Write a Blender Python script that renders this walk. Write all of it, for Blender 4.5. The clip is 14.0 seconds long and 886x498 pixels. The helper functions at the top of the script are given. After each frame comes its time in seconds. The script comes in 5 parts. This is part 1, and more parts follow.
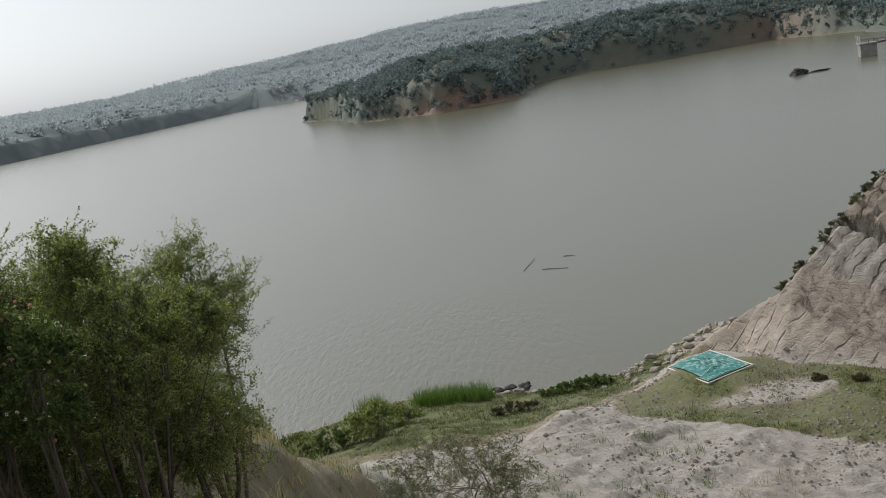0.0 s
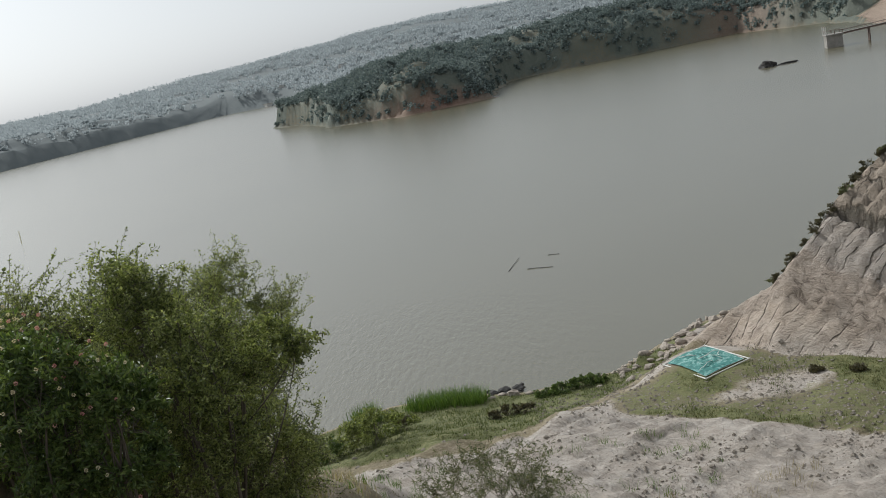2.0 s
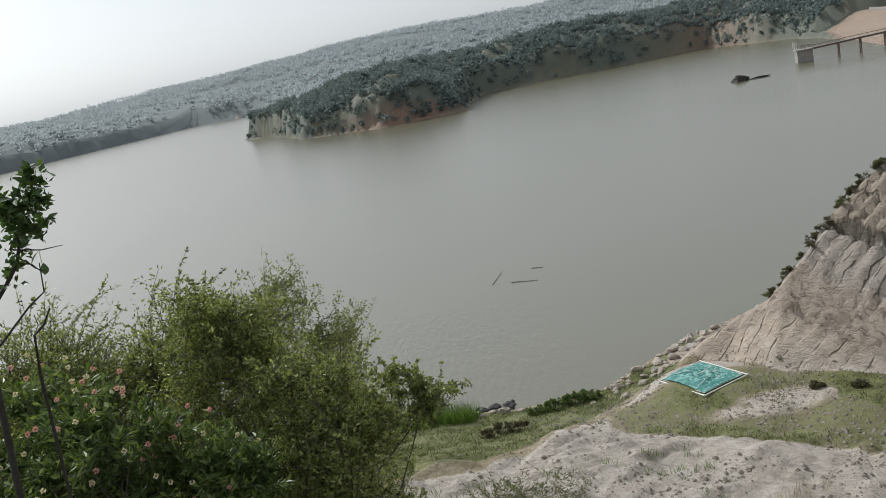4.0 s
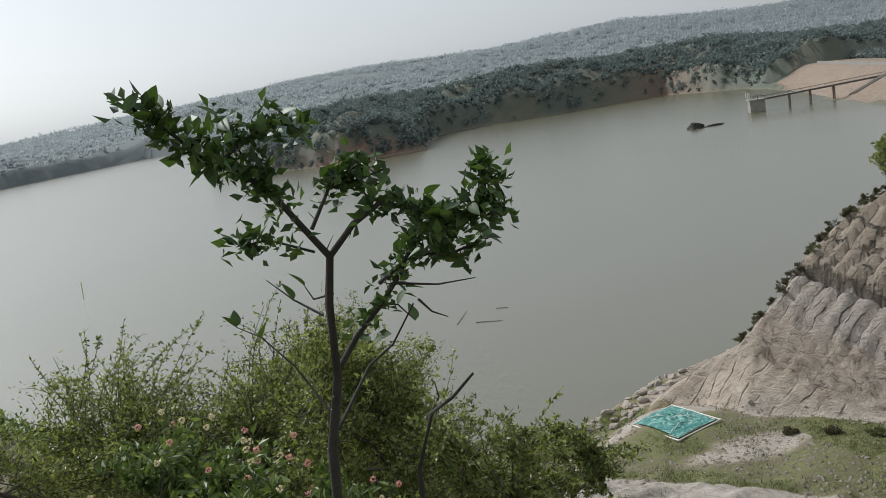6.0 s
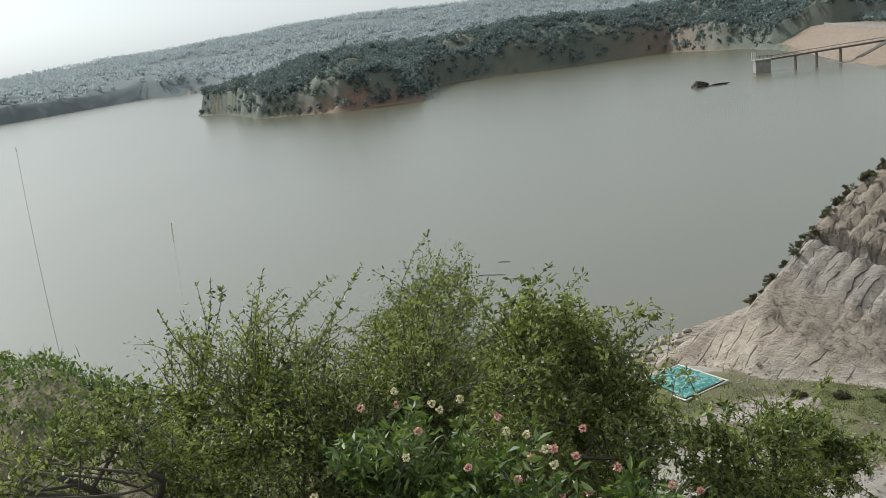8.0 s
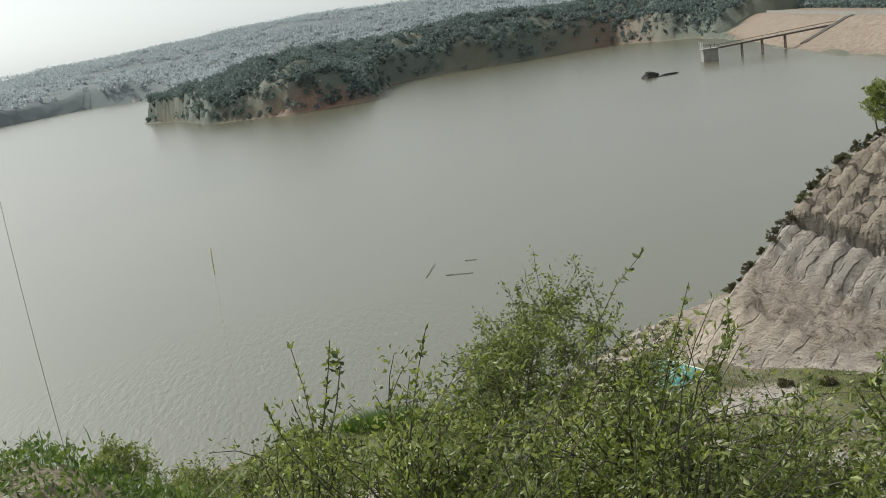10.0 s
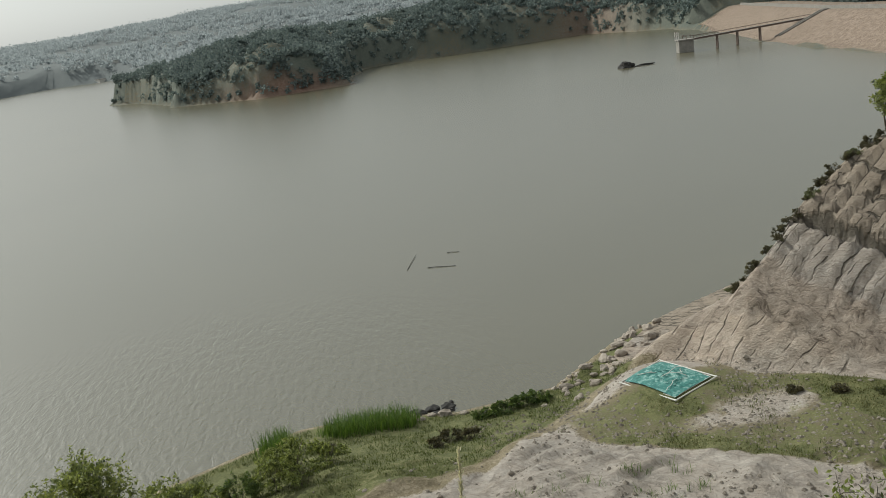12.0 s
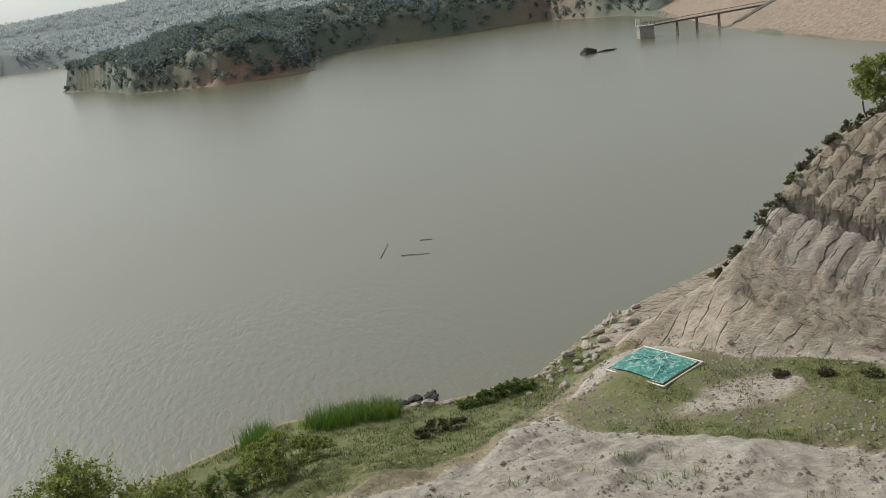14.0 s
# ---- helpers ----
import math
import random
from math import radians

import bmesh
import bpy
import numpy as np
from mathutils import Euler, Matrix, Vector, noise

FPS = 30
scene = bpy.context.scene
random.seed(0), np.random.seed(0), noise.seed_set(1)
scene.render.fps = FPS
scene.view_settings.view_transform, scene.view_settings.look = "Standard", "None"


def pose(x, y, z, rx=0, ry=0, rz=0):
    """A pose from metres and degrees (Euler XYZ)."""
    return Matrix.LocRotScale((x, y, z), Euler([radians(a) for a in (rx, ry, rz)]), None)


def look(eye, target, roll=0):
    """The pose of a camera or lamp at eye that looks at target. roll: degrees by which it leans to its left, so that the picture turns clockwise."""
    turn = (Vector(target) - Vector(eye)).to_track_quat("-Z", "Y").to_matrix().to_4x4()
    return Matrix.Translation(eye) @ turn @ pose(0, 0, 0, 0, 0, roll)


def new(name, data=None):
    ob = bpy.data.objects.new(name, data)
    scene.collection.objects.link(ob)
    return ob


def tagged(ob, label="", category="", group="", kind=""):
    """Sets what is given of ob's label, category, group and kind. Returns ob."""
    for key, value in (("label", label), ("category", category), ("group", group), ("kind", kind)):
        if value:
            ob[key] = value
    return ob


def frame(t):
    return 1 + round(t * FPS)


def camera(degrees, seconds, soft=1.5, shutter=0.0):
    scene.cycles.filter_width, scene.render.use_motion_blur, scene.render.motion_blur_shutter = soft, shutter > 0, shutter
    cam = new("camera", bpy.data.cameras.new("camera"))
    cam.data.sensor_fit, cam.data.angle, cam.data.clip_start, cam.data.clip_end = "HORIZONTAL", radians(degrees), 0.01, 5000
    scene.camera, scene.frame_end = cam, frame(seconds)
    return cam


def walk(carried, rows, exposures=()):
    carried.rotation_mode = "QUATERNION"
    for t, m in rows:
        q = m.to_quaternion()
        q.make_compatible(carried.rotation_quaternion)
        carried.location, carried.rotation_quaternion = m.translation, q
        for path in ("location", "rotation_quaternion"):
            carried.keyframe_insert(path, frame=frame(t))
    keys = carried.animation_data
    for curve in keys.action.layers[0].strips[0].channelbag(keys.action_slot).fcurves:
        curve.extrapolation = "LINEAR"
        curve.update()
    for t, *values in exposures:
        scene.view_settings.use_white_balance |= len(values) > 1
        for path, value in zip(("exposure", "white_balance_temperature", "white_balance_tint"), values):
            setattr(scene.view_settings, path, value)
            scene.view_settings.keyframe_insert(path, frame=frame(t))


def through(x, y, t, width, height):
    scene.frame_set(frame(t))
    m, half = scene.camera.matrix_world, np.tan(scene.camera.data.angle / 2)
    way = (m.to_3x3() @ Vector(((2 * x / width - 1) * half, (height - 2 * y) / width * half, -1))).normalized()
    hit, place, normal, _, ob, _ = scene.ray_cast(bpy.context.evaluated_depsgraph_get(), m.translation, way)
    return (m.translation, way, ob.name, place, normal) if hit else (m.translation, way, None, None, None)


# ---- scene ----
# ---- camera and walk ----
cam = camera(54.0, 14.0, soft=0.8)
# seconds, x, y, z, yaw, pitch, roll
PATH = [
    (0, -0.263, -1.920, 25.556, 2.06, -12.54, -10.26),
    (0.5, -0.582, -1.681, 25.558, 1.61, -12.09, -10.56),
    (1, -0.866, -1.506, 25.596, 1.11, -12.02, -11.04),
    (1.5, -1.117, -1.336, 25.666, 0.71, -12.36, -11.37),
    (2, -1.339, -1.152, 25.716, 0.33, -12.77, -11.73),
    (4.5, -2.919, 0.760, 25.733, -2.65, -11.83, -10.90),
    (5, -3.202, 0.962, 25.764, -3.90, -9.72, -10.48),
    (5.5, -3.562, 1.191, 25.769, -4.96, -8.90, -9.85),
    (6, -3.809, 1.341, 25.777, -5.24, -10.39, -9.41),
    (6.5, -4.023, 1.565, 25.754, -4.82, -11.61, -8.96),
    (7, -4.281, 1.785, 25.740, -4.28, -12.49, -8.23),
    (7.5, -4.537, 1.952, 25.763, -4.85, -13.58, -7.56),
    (8, -4.822, 2.240, 25.768, -5.18, -13.59, -7.58),
    (8.5, -5.185, 2.494, 25.762, -6.44, -12.69, -7.47),
    (9, -5.453, 2.810, 25.794, -6.99, -13.23, -8.24),
    (11.5, -6.183, 6.848, 25.304, -9.67, -14.87, -9.14),
    (12, -6.574, 7.489, 25.542, -10.16, -15.25, -8.13),
    (12.5, -6.976, 8.004, 25.647, -11.32, -15.72, -9.10),
    (13, -7.308, 8.320, 25.630, -11.82, -16.36, -8.78),
    (13.5, -7.590, 8.502, 25.581, -12.35, -16.43, -8.43),
    (14, -7.789, 8.626, 25.548, -12.76, -16.46, -7.99),
]


def carried_pose(x, y, z, yaw, pitch, roll):
    return pose(x, y, z, 90 + pitch, 0, yaw) @ pose(0, 0, 0, 0, 0, roll)


EXPOSURES = [(0, -0.05, 6150, 7), (2.2, 0.05, 6150, 7), (4.5, 0.2, 6150, 7), (5.0, 0.1, 6150, 7), (5.5, -0.02, 6150, 7), (6.0, 0.12, 6120, 6), (6.5, 0.25, 6080, 5), (8.0, 0.3, 6100, 3), (8.5, 0.2, 6200, 5), (9, 0.5, 6250, 4), (11.5, -0.05, 6450, 2),
             (12.5, 0.05, 6480, 3), (13.5, 0.16, 6480, 3), (14, 0.12, 6480, 3)]
walk(cam, [(row[0], carried_pose(*row[1:])) for row in PATH], EXPOSURES)

# ---- world, sun ----
SUN_ELEVATION, SUN_AZIMUTH = 40.0, -42.0  # azimuth from +y towards +x: ahead and to the left
world = bpy.data.worlds.new("world")
scene.world = world
world.use_nodes = True
wn, wl = world.node_tree.nodes, world.node_tree.links
sky = wn.new("ShaderNodeTexSky")
sky.sky_type, sky.sun_disc = "NISHITA", False
sky.sun_elevation, sky.sun_rotation = radians(SUN_ELEVATION), radians(SUN_AZIMUTH)
sky.air_density, sky.dust_density, sky.ozone_density = 1.0, 3.2, 1.0
grey = wn.new("ShaderNodeHueSaturation")
grey.inputs["Saturation"].default_value = 0.25
wl.new(sky.outputs[0], grey.inputs["Color"])
veil = wn.new("ShaderNodeMix")  # an even layer of high cloud
veil.data_type = "RGBA"
veil.inputs[0].default_value, veil.inputs[7].default_value = 0.5, (5.75, 5.85, 6.05, 1)
wl.new(grey.outputs[0], veil.inputs[6])
wl.new(veil.outputs[2], wn["Background"].inputs["Color"])
wn["Background"].inputs["Strength"].default_value = 0.111
sun = new("sun", bpy.data.lights.new("sun", "SUN"))
sun.data.energy, sun.data.angle, sun.data.color = 2.9, radians(6), (1.0, 0.97, 0.92)
az, el = radians(SUN_AZIMUTH), radians(SUN_ELEVATION)
sun.matrix_world = look((math.sin(az) * math.cos(el) * 50, math.cos(az) * math.cos(el) * 50, math.sin(el) * 50 + 20), (0, 0, 20))


# ---- materials ----
def material(name):
    m = bpy.data.materials.new(name)
    m.use_nodes = True
    n, l = m.node_tree.nodes, m.node_tree.links
    return m, n, l, n["Principled BSDF"]


def noise_node(n, l, scale, detail=5.0, rough=0.6, vector=None, distortion=0.0):
    t = n.new("ShaderNodeTexNoise")
    t.inputs["Scale"].default_value, t.inputs["Detail"].default_value = scale, detail
    t.inputs["Roughness"].default_value, t.inputs["Distortion"].default_value = rough, distortion
    if vector:
        l.new(vector, t.inputs["Vector"])
    return t.outputs["Fac"]


def ramp(n, l, fac, stops):
    r = n.new("ShaderNodeValToRGB")
    while len(r.color_ramp.elements) < len(stops):
        r.color_ramp.elements.new(0.5)
    for e, (p, c) in zip(r.color_ramp.elements, stops):
        e.position, e.color = p, (*c, 1)
    l.new(fac, r.inputs[0])
    return r.outputs[0]


def mix(n, l, fac, a, b, mode="MIX"):
    m = n.new("ShaderNodeMix")
    m.data_type, m.blend_type = "RGBA", mode
    for value, socket in ((fac, m.inputs[0]), (a, m.inputs[6]), (b, m.inputs[7])):
        if isinstance(value, (int, float)):
            socket.default_value = value
        elif isinstance(value, tuple):
            socket.default_value = (*value, 1)
        else:
            l.new(value, socket)
    return m.outputs[2]


def calc(n, l, op, a, b):
    m = n.new("ShaderNodeMath")
    m.operation, m.use_clamp = op, False
    for value, socket in ((a, m.inputs[0]), (b, m.inputs[1])):
        if isinstance(value, (int, float)):
            socket.default_value = value
        else:
            l.new(value, socket)
    return m.outputs[0]


def bump(n, l, bsdf, height, strength, distance):
    b = n.new("ShaderNodeBump")
    b.inputs["Strength"].default_value, b.inputs["Distance"].default_value = strength, distance
    l.new(height, b.inputs["Height"])
    l.new(b.outputs[0], bsdf.inputs["Normal"])


def coords(n):
    return n.new("ShaderNodeNewGeometry").outputs["Position"]


def rough_material(name, dark, light, scale, roughness=0.85, metal=0.0, relief=0.02, vary=0.0):
    """A worn surface: two scales of noise between two colours, with a fine relief."""
    m, n, l, b = material(name)
    p = coords(n)
    big, fine = noise_node(n, l, scale, 4, 0.6, p), noise_node(n, l, scale * 9, 6, 0.65, p)
    f = calc(n, l, "MULTIPLY_ADD", fine, 0.6)
    l.new(calc(n, l, "MULTIPLY", big, 0.5), f.node.inputs[2])
    c = ramp(n, l, f, [(0.3, dark), (0.75, light)])
    if vary:
        info = n.new("ShaderNodeObjectInfo").outputs["Random"]
        c = mix(n, l, calc(n, l, "MULTIPLY", info, vary), c, dark)
    l.new(c, b.inputs["Base Color"])
    b.inputs["Roughness"].default_value, b.inputs["Metallic"].default_value = roughness, metal
    bump(n, l, b, fine, 0.6, relief)
    return m


def leaf_material(name, dark, mid, light, gloss=0.45, through=0.35, tint=(1.0, 1.0, 0.55)):
    """Foliage: colour by leaf, with some light coming through."""
    m, n, l, b = material(name)
    island = n.new("ShaderNodeNewGeometry").outputs["Random Per Island"]
    patch = noise_node(n, l, 1.7, 3, 0.6, coords(n))
    f = calc(n, l, "MULTIPLY_ADD", island, 0.6)
    l.new(calc(n, l, "MULTIPLY", patch, 0.5), f.node.inputs[2])
    c = ramp(n, l, f, [(0.2, dark), (0.5, mid), (0.9, light)])
    l.new(c, b.inputs["Base Color"])
    b.inputs["Roughness"].default_value = gloss
    t = n.new("ShaderNodeBsdfTranslucent")
    l.new(mix(n, l, 1.0, c, tint, "MULTIPLY"), t.inputs["Color"])
    s = n.new("ShaderNodeMixShader")
    s.inputs[0].default_value = through
    l.new(b.outputs[0], s.inputs[1]), l.new(t.outputs[0], s.inputs[2])
    l.new(s.outputs[0], n["Material Output"].inputs["Surface"])
    return m


def ground_material():
    """Pale eroded rock, dry earth, green turf and gravel, by the masks that the sheet carries."""
    m, n, l, b = material("bank_ground")
    p = coords(n)
    mask = n.new("ShaderNodeVertexColor")
    mask.layer_name = "cover"
    parts = n.new("ShaderNodeSeparateColor")
    l.new(mask.outputs[0], parts.inputs[0])
    big, mid = noise_node(n, l, 0.12, 5, 0.6, p, 0.6), noise_node(n, l, 0.9, 6, 0.65, p, 0.4)
    fine = noise_node(n, l, 7.0, 6, 0.7, p)
    # strata that dip across the rock
    dip = n.new("ShaderNodeMapping")
    dip.inputs["Rotation"].default_value, dip.inputs["Scale"].default_value = (0.9, 0.5, 0.8), (0.5, 0.5, 1.3)
    l.new(p, dip.inputs["Vector"])
    strata = noise_node(n, l, 0.8, 7, 0.68, dip.outputs[0], 0.8)
    seam = ramp(n, l, noise_node(n, l, 0.55, 6, 0.6, dip.outputs[0], 2.2), [(0.44, (1, 1, 1)), (0.49, (0, 0, 0)), (0.50, (0, 0, 0)), (0.55, (1, 1, 1))])
    rock = ramp(n, l, calc(n, l, "ADD", calc(n, l, "MULTIPLY", strata, 0.55), calc(n, l, "MULTIPLY", mid, 0.45)),
                [(0.28, (0.24, 0.205, 0.17)), (0.40, (0.42, 0.365, 0.31)), (0.54, (0.45, 0.40, 0.35)), (0.70, (0.54, 0.495, 0.445))])
    # on the spur: dipping beds, cut by slanting joints
    def along(a, b, c):
        d = n.new("ShaderNodeVectorMath")
        d.operation = "DOT_PRODUCT"
        l.new(p, d.inputs[0])
        d.inputs[1].default_value = (a, b, 0)
        return calc(n, l, "ADD", d.outputs["Value"], c)

    def between(value, lo, hi):
        q = n.new("ShaderNodeMapRange")
        q.inputs[1].default_value, q.inputs[2].default_value = lo, hi
        l.new(value, q.inputs[0])
        return q.outputs[0]

    bend = calc(n, l, "SUBTRACT", noise_node(n, l, 0.4, 4, 0.55, p), 0.5)
    beds = calc(n, l, "ADD", along(0.864, 0.544, -41.97), calc(n, l, "MULTIPLY", bend, 0.9))
    joints = calc(n, l, "ADD", along(0.026, -1.375, 74.7), calc(n, l, "MULTIPLY", bend, 1.6))
    inner = between(along(0.71, 0.70, -48.3), 0.0, 1.6)
    layer = ramp(n, l, between(beds, 0.0, 14.0), [(0.0, (1.12, 1.05, 0.98)), (0.25, (1.10, 1.02, 0.95)), (0.27, (0.86, 0.80, 0.75)), (0.40, (0.92, 0.86, 0.82)),
                                                 (0.42, (0.94, 0.94, 0.96)), (0.545, (0.90, 0.89, 0.89)), (0.56, (0.72, 0.67, 0.61)), (0.8, (0.78, 0.72, 0.64))])
    rock = mix(n, l, calc(n, l, "MULTIPLY", inner, 0.9), rock, layer, "MULTIPLY")
    rubbly = calc(n, l, "MULTIPLY", between(beds, 3.4, 3.8), between(beds, 6.0, 5.6))
    grainy = n.new("ShaderNodeCombineXYZ")
    l.new(calc(n, l, "MULTIPLY", beds, 2.6), grainy.inputs[0])
    l.new(calc(n, l, "MULTIPLY", joints, 0.8), grainy.inputs[1])
    streak = noise_node(n, l, 1.0, 6, 0.72, grainy.outputs[0], 1.2)
    rock = mix(n, l, calc(n, l, "ADD", calc(n, l, "MULTIPLY", rubbly, 0.55), 0.35), rock, ramp(n, l, streak, [(0.37, (0.30, 0.27, 0.25)), (0.47, (0.92, 0.91, 0.90)), (0.64, (1.15, 1.15, 1.15))]), "MULTIPLY")

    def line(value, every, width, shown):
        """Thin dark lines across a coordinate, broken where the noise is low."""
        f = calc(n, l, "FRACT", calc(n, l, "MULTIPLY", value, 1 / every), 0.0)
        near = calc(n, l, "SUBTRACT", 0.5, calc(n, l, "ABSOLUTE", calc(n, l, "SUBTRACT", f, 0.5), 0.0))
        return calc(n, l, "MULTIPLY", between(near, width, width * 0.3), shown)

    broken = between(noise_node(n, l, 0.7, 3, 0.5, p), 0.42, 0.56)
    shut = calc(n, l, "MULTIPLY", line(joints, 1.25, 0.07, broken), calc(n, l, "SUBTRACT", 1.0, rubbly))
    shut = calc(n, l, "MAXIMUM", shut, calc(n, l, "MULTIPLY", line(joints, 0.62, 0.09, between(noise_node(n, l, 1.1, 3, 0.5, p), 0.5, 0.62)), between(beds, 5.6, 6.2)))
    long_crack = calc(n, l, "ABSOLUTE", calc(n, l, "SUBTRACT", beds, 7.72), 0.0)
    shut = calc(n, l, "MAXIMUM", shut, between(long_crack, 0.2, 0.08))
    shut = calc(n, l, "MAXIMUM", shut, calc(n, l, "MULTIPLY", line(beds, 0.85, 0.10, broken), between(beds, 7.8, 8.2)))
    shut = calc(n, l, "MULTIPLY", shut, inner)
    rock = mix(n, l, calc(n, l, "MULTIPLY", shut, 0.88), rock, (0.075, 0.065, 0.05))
    rock = mix(n, l, calc(n, l, "MULTIPLY", calc(n, l, "SUBTRACT", 1.0, seam), 0.15), rock, (0.17, 0.13, 0.10))
    earth = ramp(n, l, calc(n, l, "ADD", calc(n, l, "MULTIPLY", mid, 0.5), calc(n, l, "MULTIPLY", fine, 0.5)),
                 [(0.32, (0.10, 0.085, 0.05)), (0.5, (0.22, 0.18, 0.11)), (0.68, (0.40, 0.34, 0.25))])
    turf = ramp(n, l, calc(n, l, "ADD", calc(n, l, "MULTIPLY", mid, 0.5), calc(n, l, "MULTIPLY", fine, 0.5)),
                [(0.34, (0.055, 0.062, 0.02)), (0.5, (0.115, 0.125, 0.038)), (0.66, (0.23, 0.215, 0.10))])
    patch = calc(n, l, "ADD", calc(n, l, "MULTIPLY", noise_node(n, l, 0.03, 6, 0.65, p), 0.7), calc(n, l, "MULTIPLY", mid, 0.3))
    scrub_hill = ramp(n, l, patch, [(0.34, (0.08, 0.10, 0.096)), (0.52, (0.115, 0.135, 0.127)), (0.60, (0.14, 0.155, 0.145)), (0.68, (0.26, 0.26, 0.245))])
    # haze painted into the far hills' ground colour, blended in by distance
    hazed_hill = ramp(n, l, patch, [(0.34, (0.105, 0.125, 0.128)), (0.54, (0.13, 0.15, 0.152)), (0.64, (0.16, 0.178, 0.178)), (0.70, (0.32, 0.33, 0.325))])
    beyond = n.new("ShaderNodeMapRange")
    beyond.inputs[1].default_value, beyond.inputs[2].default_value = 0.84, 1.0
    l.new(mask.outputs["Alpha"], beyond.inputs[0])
    hills = mix(n, l, beyond.outputs[0], scrub_hill, hazed_hill)
    wob = calc(n, l, "MULTIPLY", calc(n, l, "SUBTRACT", calc(n, l, "ADD", mid, fine), 1.0), 0.9)

    def edge(channel):
        s = n.new("ShaderNodeMapRange")
        s.interpolation_type = "SMOOTHSTEP"
        s.inputs[1].default_value, s.inputs[2].default_value = 0.36, 0.64
        l.new(calc(n, l, "ADD", channel, wob), s.inputs[0])
        return s.outputs[0]

    rock = mix(n, l, mask.outputs["Alpha"], rock, ramp(n, l, strata, [(0.35, (0.09, 0.087, 0.078)), (0.6, (0.27, 0.255, 0.235))]))
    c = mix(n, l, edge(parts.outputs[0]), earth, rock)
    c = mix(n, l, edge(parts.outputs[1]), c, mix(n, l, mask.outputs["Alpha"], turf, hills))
    red = ramp(n, l, mid, [(0.3, (0.20, 0.10, 0.07)), (0.7, (0.36, 0.22, 0.16))])
    c = mix(n, l, parts.outputs[2], c, red)
    c = mix(n, l, calc(n, l, "MULTIPLY", big, 0.1), c, (0.25, 0.22, 0.17))
    l.new(c, b.inputs["Base Color"])
    b.inputs["Roughness"].default_value = 0.93
    h = calc(n, l, "ADD", calc(n, l, "MULTIPLY", strata, 0.5), calc(n, l, "MULTIPLY", fine, 0.35))
    h = calc(n, l, "ADD", h, calc(n, l, "MULTIPLY", seam, 0.06))
    h = calc(n, l, "ADD", h, calc(n, l, "MULTIPLY", calc(n, l, "MULTIPLY", streak, parts.outputs[0]), 0.9))
    h = calc(n, l, "SUBTRACT", h, calc(n, l, "MULTIPLY", calc(n, l, "MULTIPLY", shut, parts.outputs[0]), 0.9))
    bump(n, l, b, h, 1.0, 0.3)
    return m


def water_material():
    m, n, l, b = material("silty_water")
    p = coords(n)
    silt = noise_node(n, l, 0.012, 4, 0.55, p, 0.8)
    c = ramp(n, l, silt, [(0.3, (0.092, 0.083, 0.047)), (0.7, (0.112, 0.101, 0.060))])
    l.new(c, b.inputs["Base Color"])
    b.inputs["Roughness"].default_value, b.inputs["IOR"].default_value = 0.25, 2.1
    turn = n.new("ShaderNodeMapping")
    turn.inputs["Rotation"].default_value, turn.inputs["Scale"].default_value = (0, 0, 0.3), (2.2, 0.75, 1)
    l.new(p, turn.inputs["Vector"])
    ripple = noise_node(n, l, 0.9, 4, 0.55, turn.outputs[0], 0.5)
    swell = noise_node(n, l, 0.06, 3, 0.5, p)
    # a breeze ruffles the water off the near bank
    gust = n.new("ShaderNodeVectorMath")
    gust.operation = "DISTANCE"
    l.new(p, gust.inputs[0])
    gust.inputs[1].default_value = (-13, 71, 0)
    reach = n.new("ShaderNodeMapRange")
    reach.interpolation_type = "SMOOTHSTEP"
    for k, value in enumerate((8.0, 34.0, 1.0, 0.03)):
        reach.inputs[k + 1].default_value = value
    l.new(gust.outputs["Value"], reach.inputs[0])
    ruffle = calc(n, l, "MULTIPLY", ripple, reach.outputs[0])
    bump(n, l, b, calc(n, l, "ADD", ruffle, calc(n, l, "MULTIPLY", swell, 0.2)), 0.6, 0.16)
    return m


GROUND, WATER = ground_material(), water_material()
DARK_BARK = rough_material("dark_lichened_bark", (0.010, 0.009, 0.008), (0.05, 0.046, 0.038), 26, 0.85, relief=0.006)
BARK = rough_material("grey_brown_bark", (0.035, 0.028, 0.02), (0.16, 0.135, 0.105), 9, 0.9, relief=0.01)
TWIG = rough_material("pale_twig", (0.09, 0.075, 0.05), (0.30, 0.27, 0.20), 12, 0.85, relief=0.004)
ACACIA = leaf_material("small_olive_leaves", (0.026, 0.04, 0.011), (0.18, 0.22, 0.06), (0.43, 0.46, 0.18), 0.45, 0.4)
WILLOWY = leaf_material("grey_green_wispy_leaves", (0.07, 0.085, 0.035), (0.13, 0.145, 0.065), (0.22, 0.225, 0.11))
BROAD = leaf_material("leathery_dark_leaves", (0.02, 0.042, 0.014), (0.045, 0.085, 0.022), (0.10, 0.17, 0.04), 0.5, 0.3)
LANTANA = leaf_material("rough_green_leaves", (0.03, 0.055, 0.013), (0.085, 0.135, 0.032), (0.22, 0.28, 0.085))
DRY = leaf_material("dry_straw_grass", (0.16, 0.13, 0.07), (0.30, 0.25, 0.15), (0.48, 0.42, 0.28), 0.7, 0.3)
PLUME = leaf_material("silvery_seed_plume", (0.52, 0.48, 0.40), (0.64, 0.60, 0.52), (0.74, 0.71, 0.64), 0.8, 0.4)
GREEN_GRASS = leaf_material("fresh_green_grass", (0.045, 0.09, 0.014), (0.095, 0.175, 0.028), (0.18, 0.25, 0.065), 0.6, 0.4)
